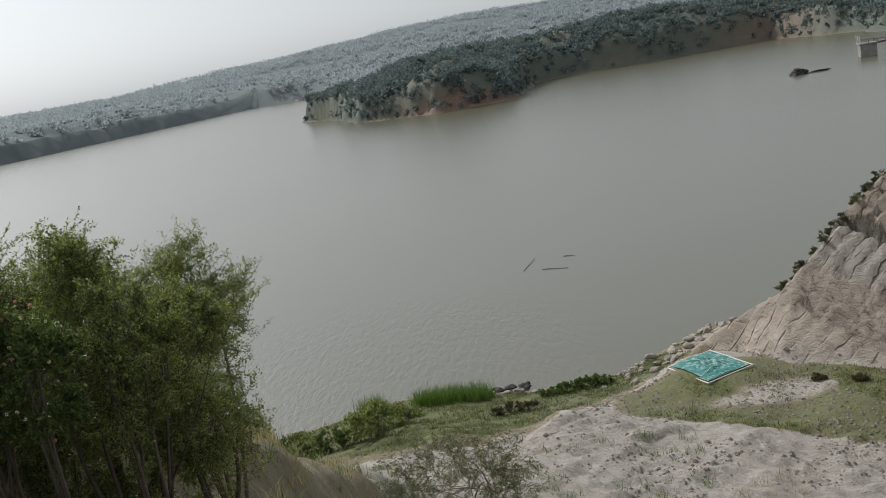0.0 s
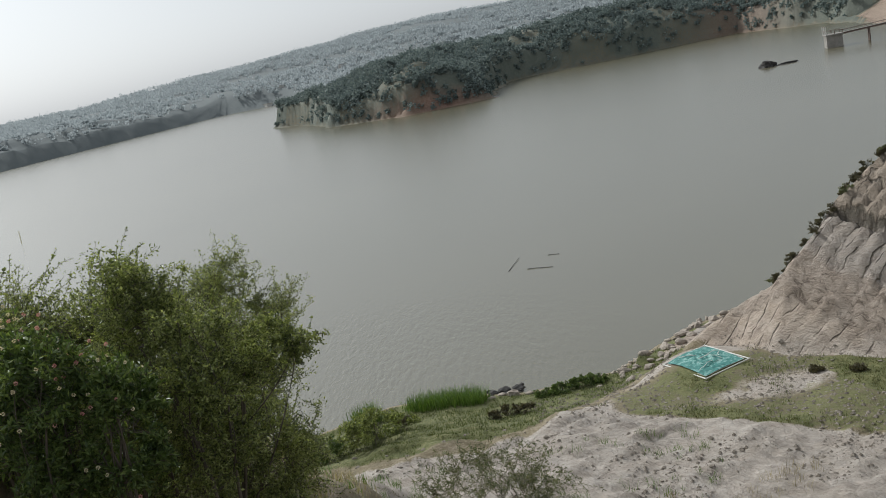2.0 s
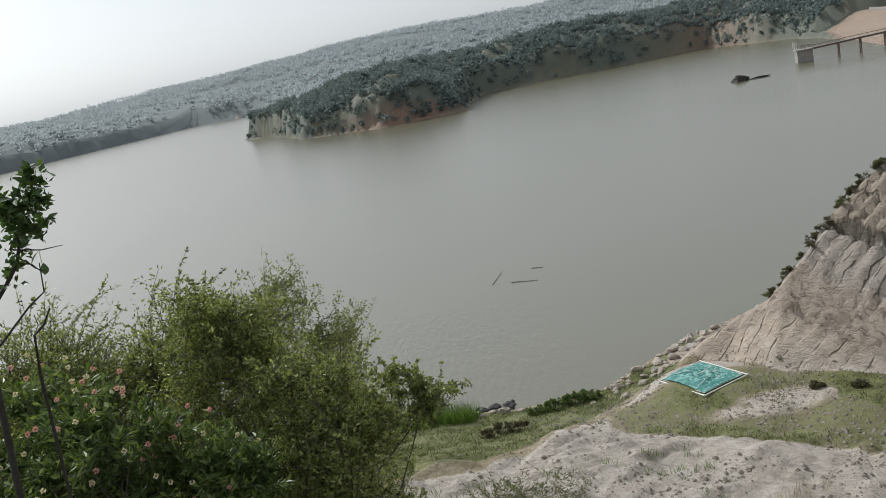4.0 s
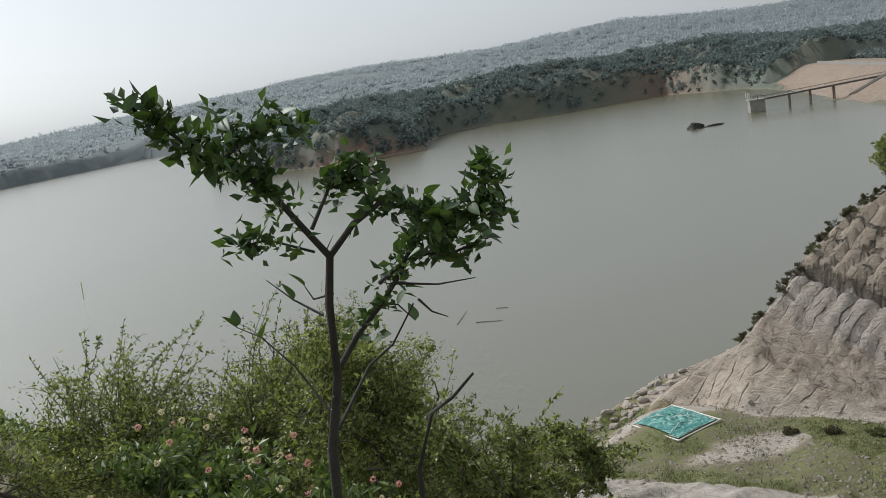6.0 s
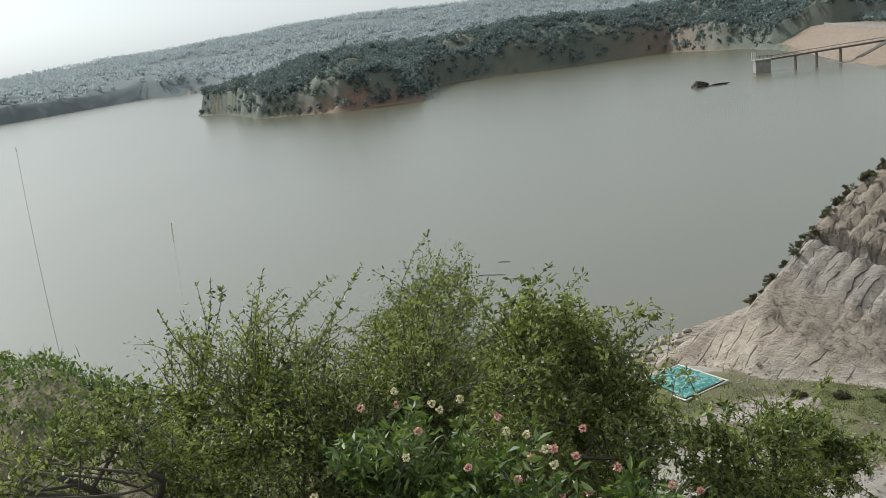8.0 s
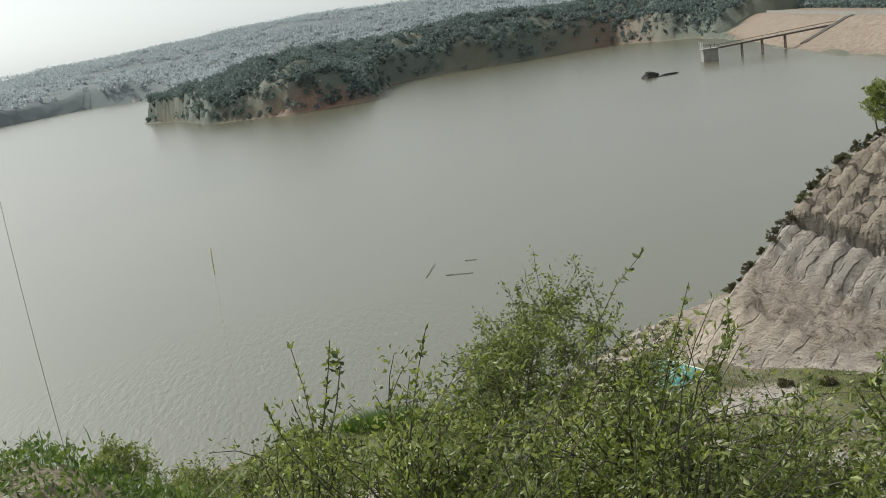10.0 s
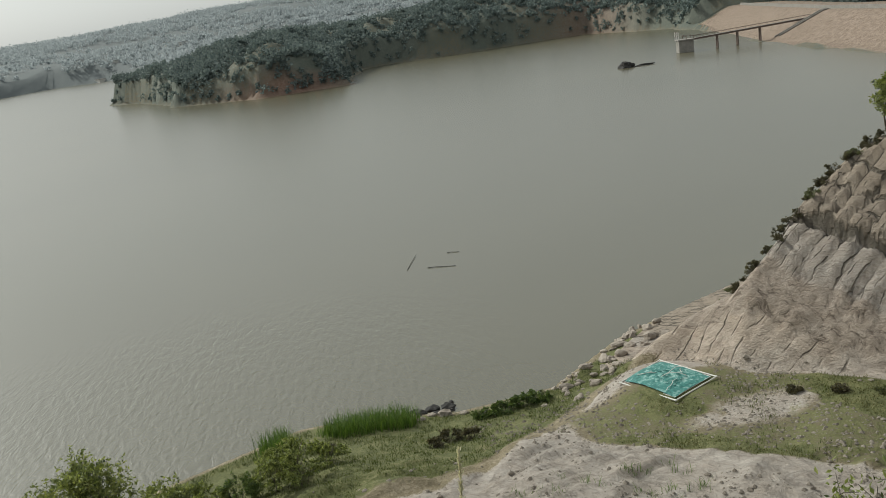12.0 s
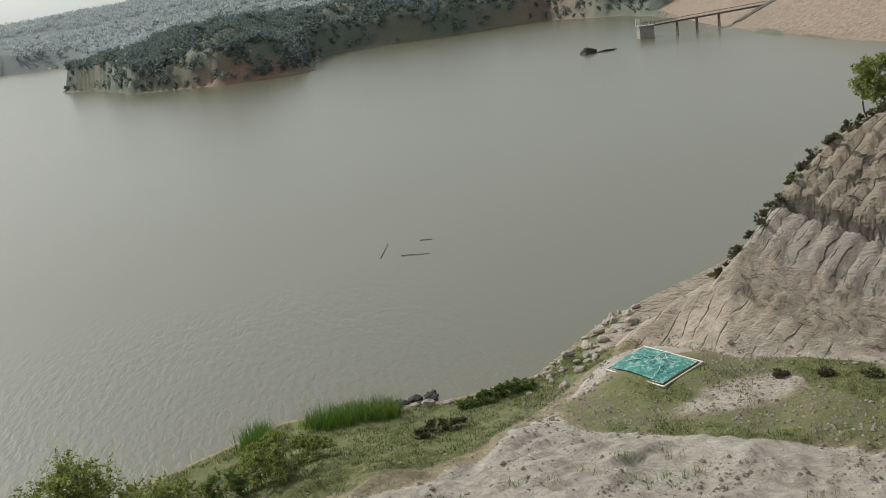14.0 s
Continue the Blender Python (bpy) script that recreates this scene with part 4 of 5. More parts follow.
for k, (x, y, w, h, mat, what) in enumerate([
        (-8.3, 53.2, 1.8, 1.9, ACACIA, "dark"), (-6.7, 52.4, 1.3, 1.4, ACACIA, "dark"), (-10.0, 55.0, 1.0, 1.0, ACACIA, "dark"), (-6.6, 54.6, 0.6, 0.5, SCRUB, "brown"),
        (-11.6, 50.4, 1.4, 1.5, LANTANA, "green"), (-14.0, 51.6, 1.5, 1.6, ACACIA, "dark"), (-16.6, 52.4, 1.6, 1.8, ACACIA, "dark"), (-19.4, 53.2, 1.8, 2.1, LANTANA, "green"),
        (-13.0, 50.2, 1.3, 1.2, ACACIA, "dark"), (-15.4, 50.8, 1.5, 1.5, LANTANA, "green"), (-18.0, 51.6, 1.6, 1.7, ACACIA, "dark"), (-21.4, 53.4, 1.7, 1.9, ACACIA, "dark"),
        (-23.6, 52.6, 1.5, 1.5, LANTANA, "green"), (-9.7, 50.4, 1.7, 2.0, ACACIA, "dark"), (-8.3, 50.0, 1.6, 1.9, ACACIA, "dark"), (-9.2, 51.9, 1.5, 1.7, ACACIA, "dark"),
        (0.6, 53.6, 0.9, 0.6, SCRUB, "brown"), (1.7, 53.0, 0.8, 0.6, SCRUB, "brown"), (-0.6, 52.6, 0.6, 0.4, SCRUB, "brown"),
        (4.6, 56.6, 1.0, 0.6, LANTANA, "green"), (5.9, 56.9, 1.1, 0.7, LANTANA, "green"), (7.2, 57.4, 1.0, 0.6, LANTANA, "green"), (3.2, 56.6, 0.8, 0.5, LANTANA, "green"),
        (21.0, 57.9, 0.7, 0.6, ACACIA, "dark"), (18.2, 59.0, 0.8, 0.5, SCRUB, "brown"), (20.2, 58.6, 0.4, 0.3, SCRUB, "brown"),
        (20.5, 45.4, 0.6, 0.25, SCRUB, "brown"), (22.4, 44.2, 0.7, 0.25, WILLOWY, "olive"), (18.6, 46.6, 0.5, 0.2, SCRUB, "brown"), (24.6, 42.6, 0.7, 0.3, SCRUB, "brown")]):
    near_z = ground_z(x, y)
    where = "by the shore" if y > 52 and x < 12 else "on the rock spur" if cliff_axes(np.array(x), np.array(y))[0] > 0 else "on the grassy flat"
    shrub("small_bush", f"small {what} bush growing {where}", (x, y, near_z + h * 0.55), (w * 0.8, w * 0.8, h * 0.62), 90 if w > 0.95 else 70, 4200 if w > 0.95 else 1900, (0.13, 0.06), mat, BARK, 200 + k, 3, 0.25, 0.022)


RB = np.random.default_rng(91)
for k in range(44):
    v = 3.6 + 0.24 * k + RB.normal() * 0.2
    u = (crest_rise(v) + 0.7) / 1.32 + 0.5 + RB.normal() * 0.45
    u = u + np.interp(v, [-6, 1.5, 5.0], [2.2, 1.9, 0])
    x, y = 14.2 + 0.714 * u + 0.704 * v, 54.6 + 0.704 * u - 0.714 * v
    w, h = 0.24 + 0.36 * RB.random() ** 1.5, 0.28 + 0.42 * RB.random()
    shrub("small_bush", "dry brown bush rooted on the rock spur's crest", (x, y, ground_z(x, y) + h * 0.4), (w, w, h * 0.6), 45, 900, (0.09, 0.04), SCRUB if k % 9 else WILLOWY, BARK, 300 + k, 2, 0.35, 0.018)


def far_woods():
    """Scrub and trees of the far shores, in one mesh."""
    rng = np.random.default_rng(5)
    n = 90000
    a, r = np.radians(-34 + 80 * rng.random(n)), 370 + 420 * rng.random(n) ** 1.15
    x, y = r * np.sin(a), r * np.cos(a)
    d = outline_distance(x, y)
    toe = np.interp(y, TOE_Y, TOE_X)
    bare = fractal(x * 0.03, y * 0.022, 4, 64)
    slope_ok = (bare < 0.66) | (rng.random(n) < 0.35)
    keep = (d > -4 + 4 * rng.random(n)) & (height(x, y) > 0.7 + 1.0 * rng.random(n)) & slope_ok & ~((x > toe - 4) & (x < toe + 42) & (y < 416)) & (rng.random(n) < np.where(r < 700, 1.0, 0.0))
    x, y, r = x[keep][:17000], y[keep][:17000], r[keep][:17000]
    z = height(x, y)
    size = (0.8 + 2.4 * rng.random(len(x)) ** 2.2) * np.where(r > 700, 1.3, 1.0)
    k = len(x)
    q = 27
    way = rng.normal(size=(k, q, 3)) + [0, 0, 0.25]
    way /= np.linalg.norm(way, axis=2, keepdims=True)
    lump = 0.8 + 0.35 * np.sin(way @ rng.normal(size=3) * 4 + x[:, None])
    p = way * size[:, None, None] * (lump * (0.3 + 0.75 * rng.random((k, q)) ** 0.7))[..., None] * [1.15, 1.15, 0.9] + np.stack([x, y, z + size * 0.65], 1)[:, None]
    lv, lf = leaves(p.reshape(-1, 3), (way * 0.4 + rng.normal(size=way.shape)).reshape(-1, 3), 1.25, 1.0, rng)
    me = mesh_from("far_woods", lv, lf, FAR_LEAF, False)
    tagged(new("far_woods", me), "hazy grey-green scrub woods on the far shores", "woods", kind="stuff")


def hill_woods():
    """Trees of the hazy hills behind the lake, up to the skyline."""
    rng = np.random.default_rng(6)
    n = 16000
    a, r = np.radians(-36 + 82 * rng.random(n)), 800 + 1120 * rng.random(n) ** 0.75
    x, y = r * np.sin(a), r * np.cos(a)
    keep = (outline_distance(x, y) > 8) & (vnoise(x * 0.012, y * 0.008, 95) + 0.35 * rng.random(n) > 0.48)
    x, y, r = x[keep], y[keep], r[keep]
    size = (2.0 + 3.2 * rng.random(len(x)) ** 2) * (0.6 + r / 2400)
    q = 22
    way = rng.normal(size=(len(x), q, 3)) * [1.5, 1.5, 0.7]
    p = way * (size * 0.5)[:, None, None] + np.stack([x, y, height(x, y) + size * 0.5], 1)[:, None]
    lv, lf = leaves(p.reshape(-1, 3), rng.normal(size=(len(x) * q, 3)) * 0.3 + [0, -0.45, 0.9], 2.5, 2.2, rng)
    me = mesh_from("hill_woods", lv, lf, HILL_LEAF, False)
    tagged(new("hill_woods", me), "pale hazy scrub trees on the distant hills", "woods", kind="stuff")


hill_woods()
far_woods()


# ---- things on the bank and in the water ----
seed_grass(-6.37, 9.2, 24.62 - ground_z(-6.37, 9.2), (0.07, -0.02), 0.16, 0.0007, (0.014, 0.003), 260, PLUME, "pale feathery grass plume beside the path")
seed_grass(-7.3, 9.0, 25.38 - ground_z(-7.3, 9.0), (0.05, 0.0), 0.05, 0.0018, (0.012, 0.003), 40, TWIG, "thin dark grass stalk with a small pale seed head")


def fishing_net():
    mid = np.array([13.53, 51.6])
    a, b = np.array([2.37, -1.46]), np.array([0.96, 3.0])
    corner = [mid - a, mid - b, mid + a, mid + b]
    zs = [ground_z(*c) + 0.13 for c in corner]
    base = np.array([*mid, ground_z(*mid) + 0.02])
    ob = base_at("fishing_net", *base)
    tagged(ob, "square white pipe frame holding crumpled teal netting on the ground", "fishing net")
    pts = [np.array([*c, z]) for c, z in zip(corner, zs)]
    for k in range(4):
        p, q = pts[k], pts[(k + 1) % 4]
        s = np.linspace(0, 1, 6)[:, None]
        line = p * (1 - s) + q * s
        v, f = tubes([(line, np.full(6, 0.045))], 8)
        place("frame_pipe", mesh_from("frame_pipe", v - base, f, PIPE), ob)
        inner = line * 0.88 + base * 0.12
        inner[:, 2] += 0.02
        v, f = tubes([(inner, np.full(6, 0.022))], 6)
        place("edge_rope", mesh_from("edge_rope", v - base, f, PIPE), ob)
        bm = bmesh.new()
        bmesh.ops.create_uvsphere(bm, u_segments=8, v_segments=6, radius=0.065)
        bmesh.ops.translate(bm, verts=bm.verts, vec=Vector(p - base))
        part("corner_joint", bm, PIPE, ob, shade=True)
    n = 46
    s, t = np.meshgrid(np.linspace(0, 1, n), np.linspace(0, 1, n))
    w = np.stack([(1 - s) * (1 - t), s * (1 - t), s * t, (1 - s) * t], -1)
    P = (w @ np.array(pts) - base) * [0.9, 0.9, 1]
    P[..., 2] = height(P[..., 0] + base[0], P[..., 1] + base[1]) - base[2] + 0.07
    fold = np.abs(fractal(s * 7 + 2 * t, t * 9, 4, 81) - 0.5) * 0.9 * np.exp(-(((s - 0.5) / 0.32) ** 2 + ((t - 0.5) / 0.32) ** 2))
    rim = np.minimum(np.minimum(s, 1 - s), np.minimum(t, 1 - t))
    P[..., 2] += 0.02 + fold + 0.05 * vnoise(s * 30, t * 30, 82) * smooth(rim / 0.1)
    i, j = np.meshgrid(np.arange(n - 1), np.arange(n - 1), indexing="ij")
    f = np.stack([i * n + j, i * n + j + 1, (i + 1) * n + j + 1, (i + 1) * n + j], -1).reshape(-1, 4)
    place("netting", mesh_from("netting", P.reshape(-1, 3), f, NET), ob, "crumpled teal netting")
    rng = np.random.default_rng(12)
    for k in range(9):
        c = P[rng.integers(10, 36), rng.integers(10, 36)]
        t = rng.random() * 6.3
        q = np.linspace(-0.5, 0.5, 7)[:, None]
        line = c + q * np.array([[math.cos(t), math.sin(t), 0]]) * (0.8 + rng.random()) + np.cos(q * 3) * [0, 0, 0.10] + rng.normal(size=(7, 3)) * 0.03
        v, f = tubes([(line, np.full(7, 0.02))], 5)
        place("net_cord", mesh_from("net_cord", v, f, PIPE if k % 3 else NET), ob)


fishing_net()

rs = np.random.default_rng(14)
stone_shapes = []
for k in range(6):
    v = lumpy(ICO2, (1.0, 0.75, 0.6), rs, 0.22)
    stone_shapes.append(mesh_from("boulder", v, ICO2[1], ROCK, False))
placed = 0
while placed < 70:
    t = rs.random()
    x = 8.6 + 10.5 * t + rs.normal() * 0.9
    y = np.interp(x, SHORE_X, SHORE_Y) - 0.4 - 4.6 * rs.random() ** 1.3 + 0.4 * t
    if math.hypot(x - 13.8, y - 51.85) < 3.6:
        continue
    size = 0.16 + 0.42 * rs.random() ** 2
    ob = new("boulder", stone_shapes[placed % 6])
    ob.location, ob.scale = (x, y, ground_z(x, y) + size * 0.22), (size * (0.8 + 0.5 * rs.random()), size, size)
    ob.rotation_euler = (rs.normal() * 0.3, rs.normal() * 0.3, rs.random() * 6.3)
    tagged(ob, "pale angular boulder on the grassy waterside", "boulder", "boulders by the water")
    placed += 1
for k in range(14):
    x, y = -1.0 + 3.2 * rs.random(), 59.6 + 1.6 * rs.random()
    size = 0.12 + 0.26 * rs.random()
    me = mesh_from("wet_rock", lumpy(ICO2, (size * 1.3, size * 0.9, size * 0.6), rs, 0.3), ICO2[1], DARK_ROCK, False)
    ob = new("wet_rock", me)
    ob.location = (x, y, max(ground_z(x, y), 0) + size * 0.12)
    tagged(ob, "wet black rock at the water's edge", "rock", "black rocks at the water")
for x, y, size in ((1.2, 58.9, 0.5), (0.4, 59.2, 0.3), (2.4, 58.4, 0.3), (-0.4, 58.6, 0.25)):
    ob = new("boulder", stone_shapes[int(size * 10) % 6])
    ob.location, ob.scale = (x, y, ground_z(x, y) + size * 0.2), (size, size, size)
    tagged(ob, "pale flat boulder beside black wet rocks", "boulder", "boulders by the water")


def pebbles(name, label, count, x0, x1, y0, y1, keep, size, seed):
    rng = np.random.default_rng(seed)
    p = scatter(count, x0, x1, y0, y1, keep, rng)
    v0, f0 = ICO1
    k = len(p)
    s = size * (0.4 + 1.2 * rng.random((k, 1, 1)) ** 2)
    V = v0[None] * (1 + 0.3 * rng.normal(size=(k, len(v0), 1)).clip(-1, 1)) * [1.0, 0.85, 0.6] * s + p[:, None]
    F = f0[None] + (np.arange(k) * len(v0))[:, None, None]
    tagged(new(name, mesh_from(name, V.reshape(-1, 3), F.reshape(-1, 3), PEBBLE, False)), label, "stones", kind="stuff")


pebbles("gravel", "scattered pale stones on the grassy flat", 1500, 7, 26, 36, 52,
        lambda x, y: ((x - 6.6) * 0.69 + (y - 46.6) * 0.73 > -0.5) & (cliff_axes(x, y)[0] < 0.5) & (np.hypot((x - 13.8) / 2.6, (y - 52) / 3.2) > 1)
        & (fractal(x * 0.28, y * 0.28, 3, 61) > 0.47), 0.085, 15)
pebbles("rubble", "loose pale rubble along the rock shelf's edge", 1300, -20, 14, 36, 58, lambda x, y: np.abs(y - bank_edge(x)) < 1.6 + 2.0 * vnoise(x, y, 3), 0.11, 16)
pebbles("rubble", "broken pale stones at the foot of the rock spur", 500, 14, 28, 41, 56, lambda x, y: np.abs(cliff_axes(x, y)[0] - 0.1) < 0.7, 0.13, 17)
pebbles("slope_stones", "pale stones on the dry slope", 900, -22, 14, 14, 44, lambda x, y: vnoise(x * 0.4, y * 0.4, 33) > 0.5, 0.13, 18)

for a, b in (((4.9, 94.2, 0.02), (6.7, 99.0, 0.12)), ((6.95, 93.5, 0.03), (9.75, 92.4, 0.05)), ((10.0, 97.8, 0.03), (11.3, 97.4, 0.05))):
    mid = (np.array(a) + np.array(b)) / 2
    s = np.linspace(0, 1, 7)[:, None]
    line = np.array(a) * (1 - s) + np.array(b) * s + np.sin(s * 6.0) * [0.02, 0.05, 0.015]
    v, f = tubes([(line - mid, np.linspace(0.032, 0.022, 7))], 7)
    ob = place("floating_pole", mesh_from("floating_pole", v, f, DARK_ROCK))
    ob.location = mid
    tagged(ob, "dark thin wooden pole floating in the lake", "pole", "poles in the lake")

v = lumpy(ICO3, (2.5, 2.0, 1.75), np.random.default_rng(3), 0.22)
ob = tagged(new("rock_islet", mesh_from("rock_islet", v, ICO3[1], DARK_ROCK, False)), "dark rock islet rising from the lake", "rock")
ob.location = (107.2, 270.5, 0.0)
v = lumpy(ICO3, (3.5, 0.9, 0.5), np.random.default_rng(4), 0.25)
ob = tagged(new("rock_ledge", mesh_from("rock_ledge", v, ICO3[1], DARK_ROCK, False)), "low dark rock ledge just above the water", "rock")
ob.location = (113.0, 269.0, 0.0)


def box(bm, lo, hi):
    m = bmesh.ops.create_cube(bm, size=1)["verts"]
    bmesh.ops.scale(bm, verts=m, vec=[h - l for l, h in zip(lo, hi)])
    bmesh.ops.translate(bm, verts=m, vec=[(h + l) / 2 for l, h in zip(lo, hi)])
    return m


def intake_tower():
    ob = base_at("intake_tower", 139.0, 292.5, -1.7)
    ob.rotation_euler, ob.scale = (0, 0, radians(-14)), (0.86, 0.86, 0.86)
    tagged(ob, "square concrete water intake tower with a railing in the lake", "intake tower")
    bm = bmesh.new()
    box(bm, (-2.9, -2.9, -6), (2.9, 2.9, 6.6))
    bmesh.ops.bevel(bm, geom=bm.edges[:], offset=0.12, segments=2, affect="EDGES")
    part("shaft", bm, CONCRETE, ob)
    bm = bmesh.new()
    box(bm, (-3.3, -3.3, 6.6), (3.3, 3.3, 7.1))
    bmesh.ops.bevel(bm, geom=bm.edges[:], offset=0.06, segments=1, affect="EDGES")
    part("platform", bm, CONCRETE, ob)
    for x, y in ((-3, -3), (-3, 3), (3, 3), (3, -3), (-3, 0), (0, -3), (0, 3)):
        bm = bmesh.new()
        tall = 3.0 if x == -3 else 1.3
        box(bm, (x - 0.14, y - 0.14, 7.1), (x + 0.14, y + 0.14, 7.1 + tall))
        part("post", bm, WALL if x == -3 else RUST, ob)
    for x0, y0, x1, y1, z in ((-3, -3, -3, 3, 10.0), (-3, -3, 3, -3, 8.3), (-3, 3, 3, 3, 8.3), (-3, -3, -3, 3, 8.3)):
        v, f = tubes([(np.array([[x0, y0, z], [x1, y1, z]], float), np.full(2, 0.09))], 6)
        place("rail", mesh_from("rail", v, f, RUST), ob)


def footbridge():
    ob = base_at("footbridge", 141.6, 291.5, 0.0)
    ob.scale = (0.86, 0.86, 0.86)
    tagged(ob, "brown steel footbridge on slender posts leading to the tower", "footbridge")
    way = np.array([216.0 - 165.0, 332.0 - 340.3, 1.9])
    side = np.array([0.16, 0.99, 0]) * 0.8
    base = np.array([0, 0, 4.7])

    def beam(name, a, b, w, h, mat=RUST):
        a, b = np.asarray(a, float), np.asarray(b, float)
        d = (b - a) / np.linalg.norm(b - a)
        s = np.cross(d, [0, 0, 1.0])
        s = s / np.linalg.norm(s) * w / 2
        up = np.cross(s, d)
        up = up / np.linalg.norm(up) * h / 2
        v = [p + i * s + j * up for p in (a, b) for i, j in ((-1, -1), (1, -1), (1, 1), (-1, 1))]
        f = [(0, 1, 2, 3), (7, 6, 5, 4), (0, 4, 5, 1), (1, 5, 6, 2), (2, 6, 7, 3), (3, 7, 4, 0)]
        return place(name, mesh_from(name, v, f, mat, False), ob)

    for k in (-1, 1):
        beam("girder", base + k * side, base + way + k * side, 0.18, 0.65)
        beam("handrail", base + k * side + [0, 0, 1.3], base + way + k * side + [0, 0, 1.3], 0.09, 0.10)
        for q in np.linspace(0, 1, 18):
            p = base + way * q + k * side
            beam("baluster", p + [0, 0.001, 0.3], p + [0.001, 0, 1.3], 0.07, 0.07)
    beam("deck", base + [0, 0, 0.36], base + way + [0, 0, 0.36], 1.7, 0.10, CONCRETE)
    for q in (0.19, 0.35, 0.53):
        p = base + way * q
        for k in (-1, 1):
            foot = p + k * side * 0.9
            beam("pier", [foot[0], foot[1], -4.0], [foot[0] + 0.01, foot[1], foot[2] - 0.3], 0.42, 0.42)
        beam("cross_beam", p - side * 1.1 - [0, 0, 0.5], p + side * 1.1 - [0, 0, 0.5], 0.35, 0.4)
        beam("cross_beam", p - side * 0.9 - [0, 0, 2.6], p + side * 0.9 - [0, 0, 2.6], 0.2, 0.25)


def slope_rails():
    ob = base_at("slope_track", 170.0, 285.5, 0.0)
    tagged(ob, "pair of weathered concrete rails running down the dam face", "track")
    for k in (0.0, 2.6):
        a = np.array([-1.5, -k - 1, ground_z(168.5, 285.5 - k - 1) + 0.2])
        b = np.array([19.0, -k - 6, ground_z(189.0, 285.5 - k - 6) + 0.3])
        s = np.linspace(0, 1, 8)[:, None]
        line = a * (1 - s) + b * s
        line[:, 2] = [ground_z(170 + p[0], 285.5 + p[1]) + 0.2 for p in line]
        v, f = tubes([(line, np.full(8, 0.28))], 6)
        place("rail", mesh_from("rail", v, f, CONCRETE), ob)


def parapet():
    ob = base_at("parapet_wall", 0, 0, 0)
    tagged(ob, "low pale concrete parapet along the dam's crest", "parapet", kind="structure")
    ys = np.linspace(130, 402, 27)
    toe = np.interp(ys, TOE_Y, TOE_X) + 20.5
    for y0, y1, x0, x1 in zip(ys, ys[1:], toe, toe[1:]):
        v = []
        for x, y in ((x0, y0), (x1, y1 - 0.08)):
            z = ground_z(x, y) - 0.4
            v += [(x - 0.3, y, z), (x + 0.3, y, z), (x + 0.3, y, z + 1.5), (x - 0.3, y, z + 1.5)]
        f = [(0, 1, 2, 3), (7, 6, 5, 4), (0, 4, 5, 1), (1, 5, 6, 2), (2, 6, 7, 3), (3, 7, 4, 0)]
        place("panel", mesh_from("panel", v, f, CONCRETE, False), ob)


def far_house(x, y, w, dp, h, seed):
    """A small flat-roofed house far up the hills: walls, roof slab, door and windows."""
    ob = base_at("house", x, y, ground_z(x, y) - 0.6)
    ob.rotation_euler = (0, 0, seed * 0.7)
    tagged(ob, "small pale flat-roofed house on the hazy hillside", "house", "hillside houses")
    bm = bmesh.new()
    box(bm, (-w / 2, -dp / 2, 0), (w / 2, dp / 2, h))
    part("wall", bm, WALL, ob)
    bm = bmesh.new()
    box(bm, (-w / 2 - 0.4, -dp / 2 - 0.4, h), (w / 2 + 0.4, dp / 2 + 0.4, h + 0.35))
    part("roof", bm, CONCRETE, ob)
    for k in range(3):
        bm = bmesh.new()
        c = (k - 1) * w * 0.3
        low = 0.6 if k == 1 else 1.6
        box(bm, (c - 0.55, -dp / 2 - 0.05, low), (c + 0.55, -dp / 2 + 0.1, 3.0))
        part("door" if k == 1 else "window", bm, DARK_ROCK, ob)


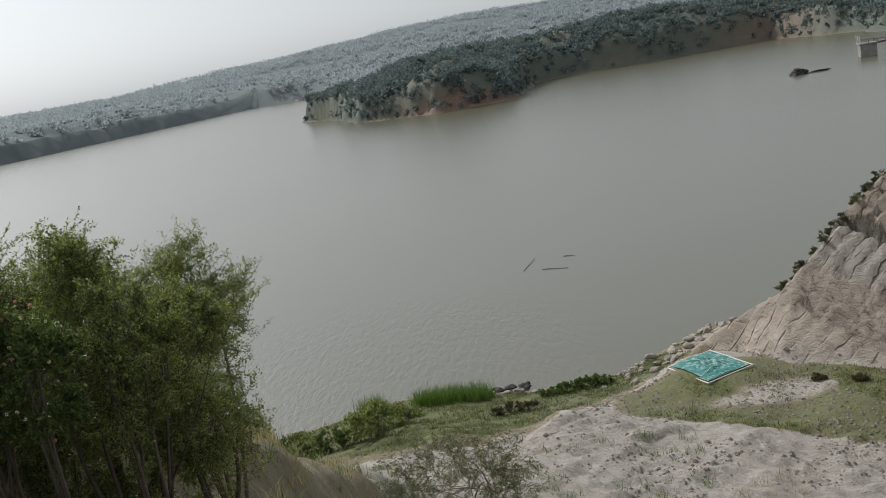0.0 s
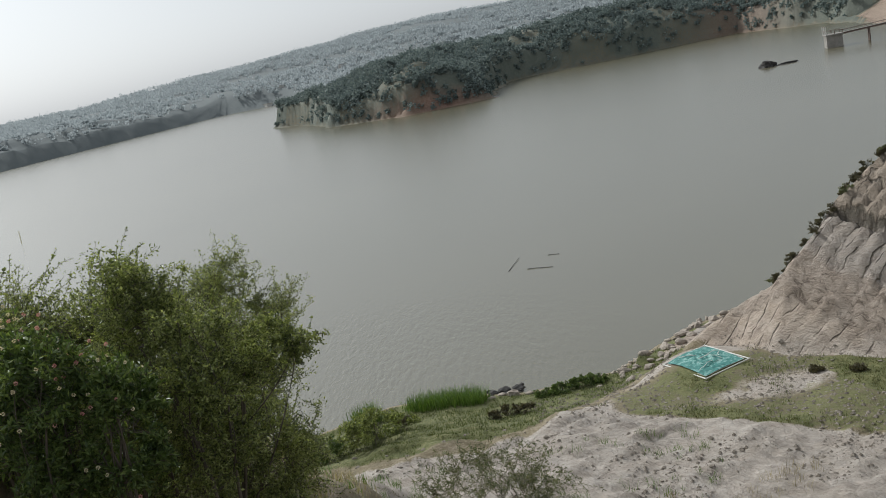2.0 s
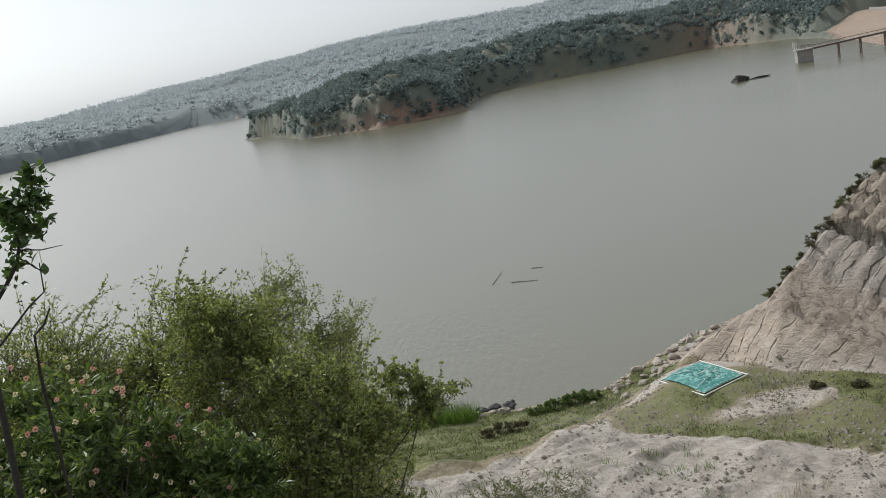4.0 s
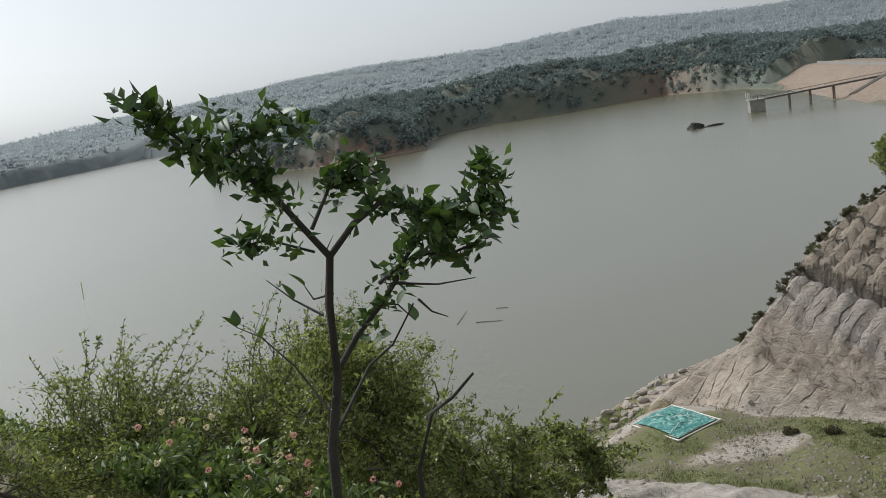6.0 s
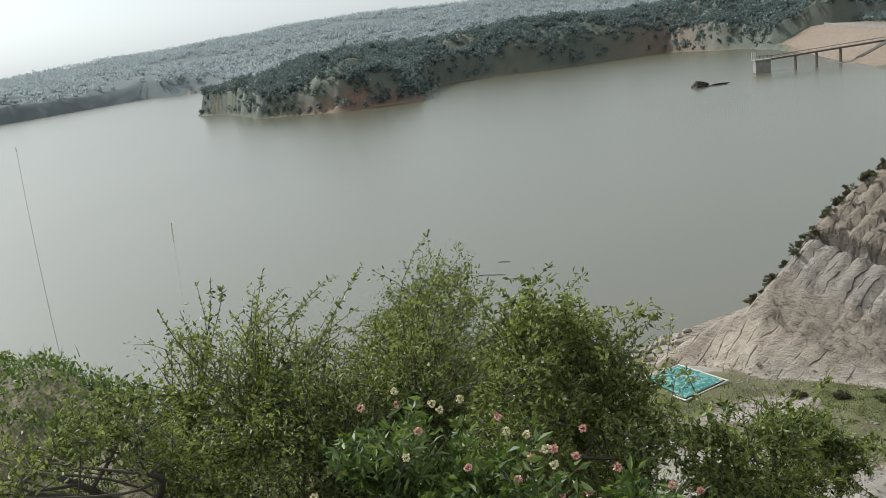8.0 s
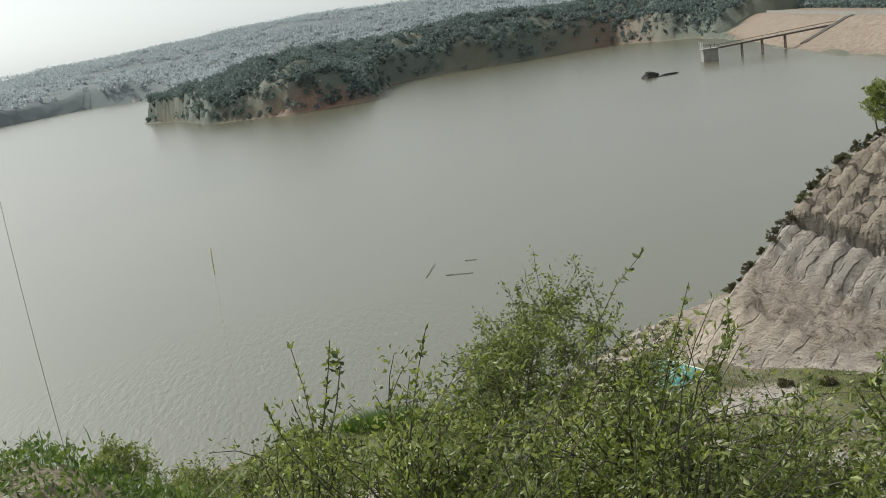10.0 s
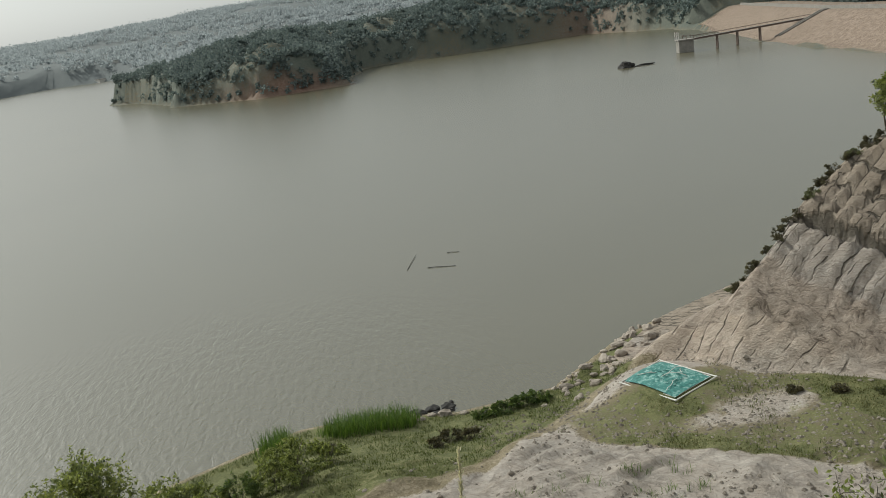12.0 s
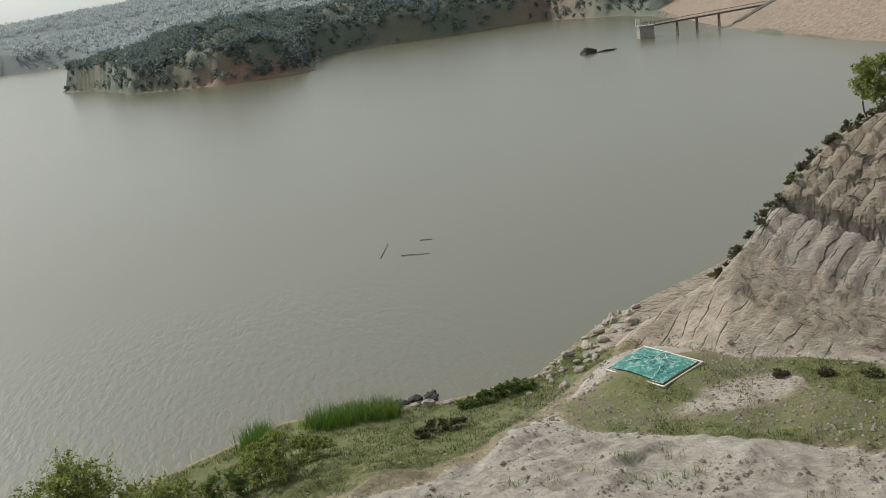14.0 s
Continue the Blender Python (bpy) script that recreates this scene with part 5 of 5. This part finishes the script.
intake_tower()
footbridge()
slope_rails()
parapet()
rh = np.random.default_rng(44)
for k in range(26):
    a, r = math.radians((-24 + 20 * rh.random()) if k < 14 else (4 + 26 * rh.random())), (1000 + 260 * rh.random()) if k < 14 else (760 + 420 * rh.random())
    far_house(r * math.sin(a), r * math.cos(a), 8 + 6 * rh.random(), 6 + 3 * rh.random(), 3.4 + 2 * (k % 3 == 0), k)

s = np.linspace(0, 1, 7)[:, None]
foot = np.array([-8.3, 51.6, ground_z(-8.3, 51.6)])
v, f = tubes([(np.array([[0, 0, -0.1]]) + s * [0.5, -0.5, 2.4] + np.sin(s * 3) * [-0.25, 0, 0], np.linspace(0.06, 0.02, 7))], 6)
ob = tagged(place("dead_branch", mesh_from("dead_branch", v, f, TWIG)), "bleached dead branch standing among the shore bushes", "branch")
ob.location = foot


def gravel():
    """Loose stones strewn over the flat and the shelf."""
    rng = np.random.default_rng(66)
    p = scatter(9000, 2, 27, 34, 56, lambda x, y: (cliff_axes(x, y)[0] < 0.6) & (np.hypot((x - 13.8) / 2.6, (y - 52) / 3.2) > 1)
                & (fractal(x * 0.28, y * 0.28, 3, 61) + 0.2 * rng.random(len(x)) > 0.62), rng)
    k = len(p)
    v0 = np.array([(1, 0, 0), (0, 1, 0), (-1, 0, 0), (0, -1, 0), (0, 0, 0.8), (0, 0, -0.5)], float)
    f0 = np.array([(0, 1, 4), (1, 2, 4), (2, 3, 4), (3, 0, 4), (1, 0, 5), (2, 1, 5), (3, 2, 5), (0, 3, 5)])
    size = 0.03 + 0.13 * rng.random(k) ** 4
    V = v0[None] * (1 + 0.35 * (rng.random((k, 6, 1)) - 0.5)) + 0.35 * (rng.random((k, 6, 3)) - 0.5)
    V = V * size[:, None, None] + p[:, None]
    F = f0[None] + (np.arange(k) * 6)[:, None, None]
    tagged(place("gravel", mesh_from("gravel", V.reshape(-1, 3), F.reshape(-1, 3), PEBBLE, False)), "loose pale stones strewn over the flat ground", "gravel", kind="stuff")


gravel()
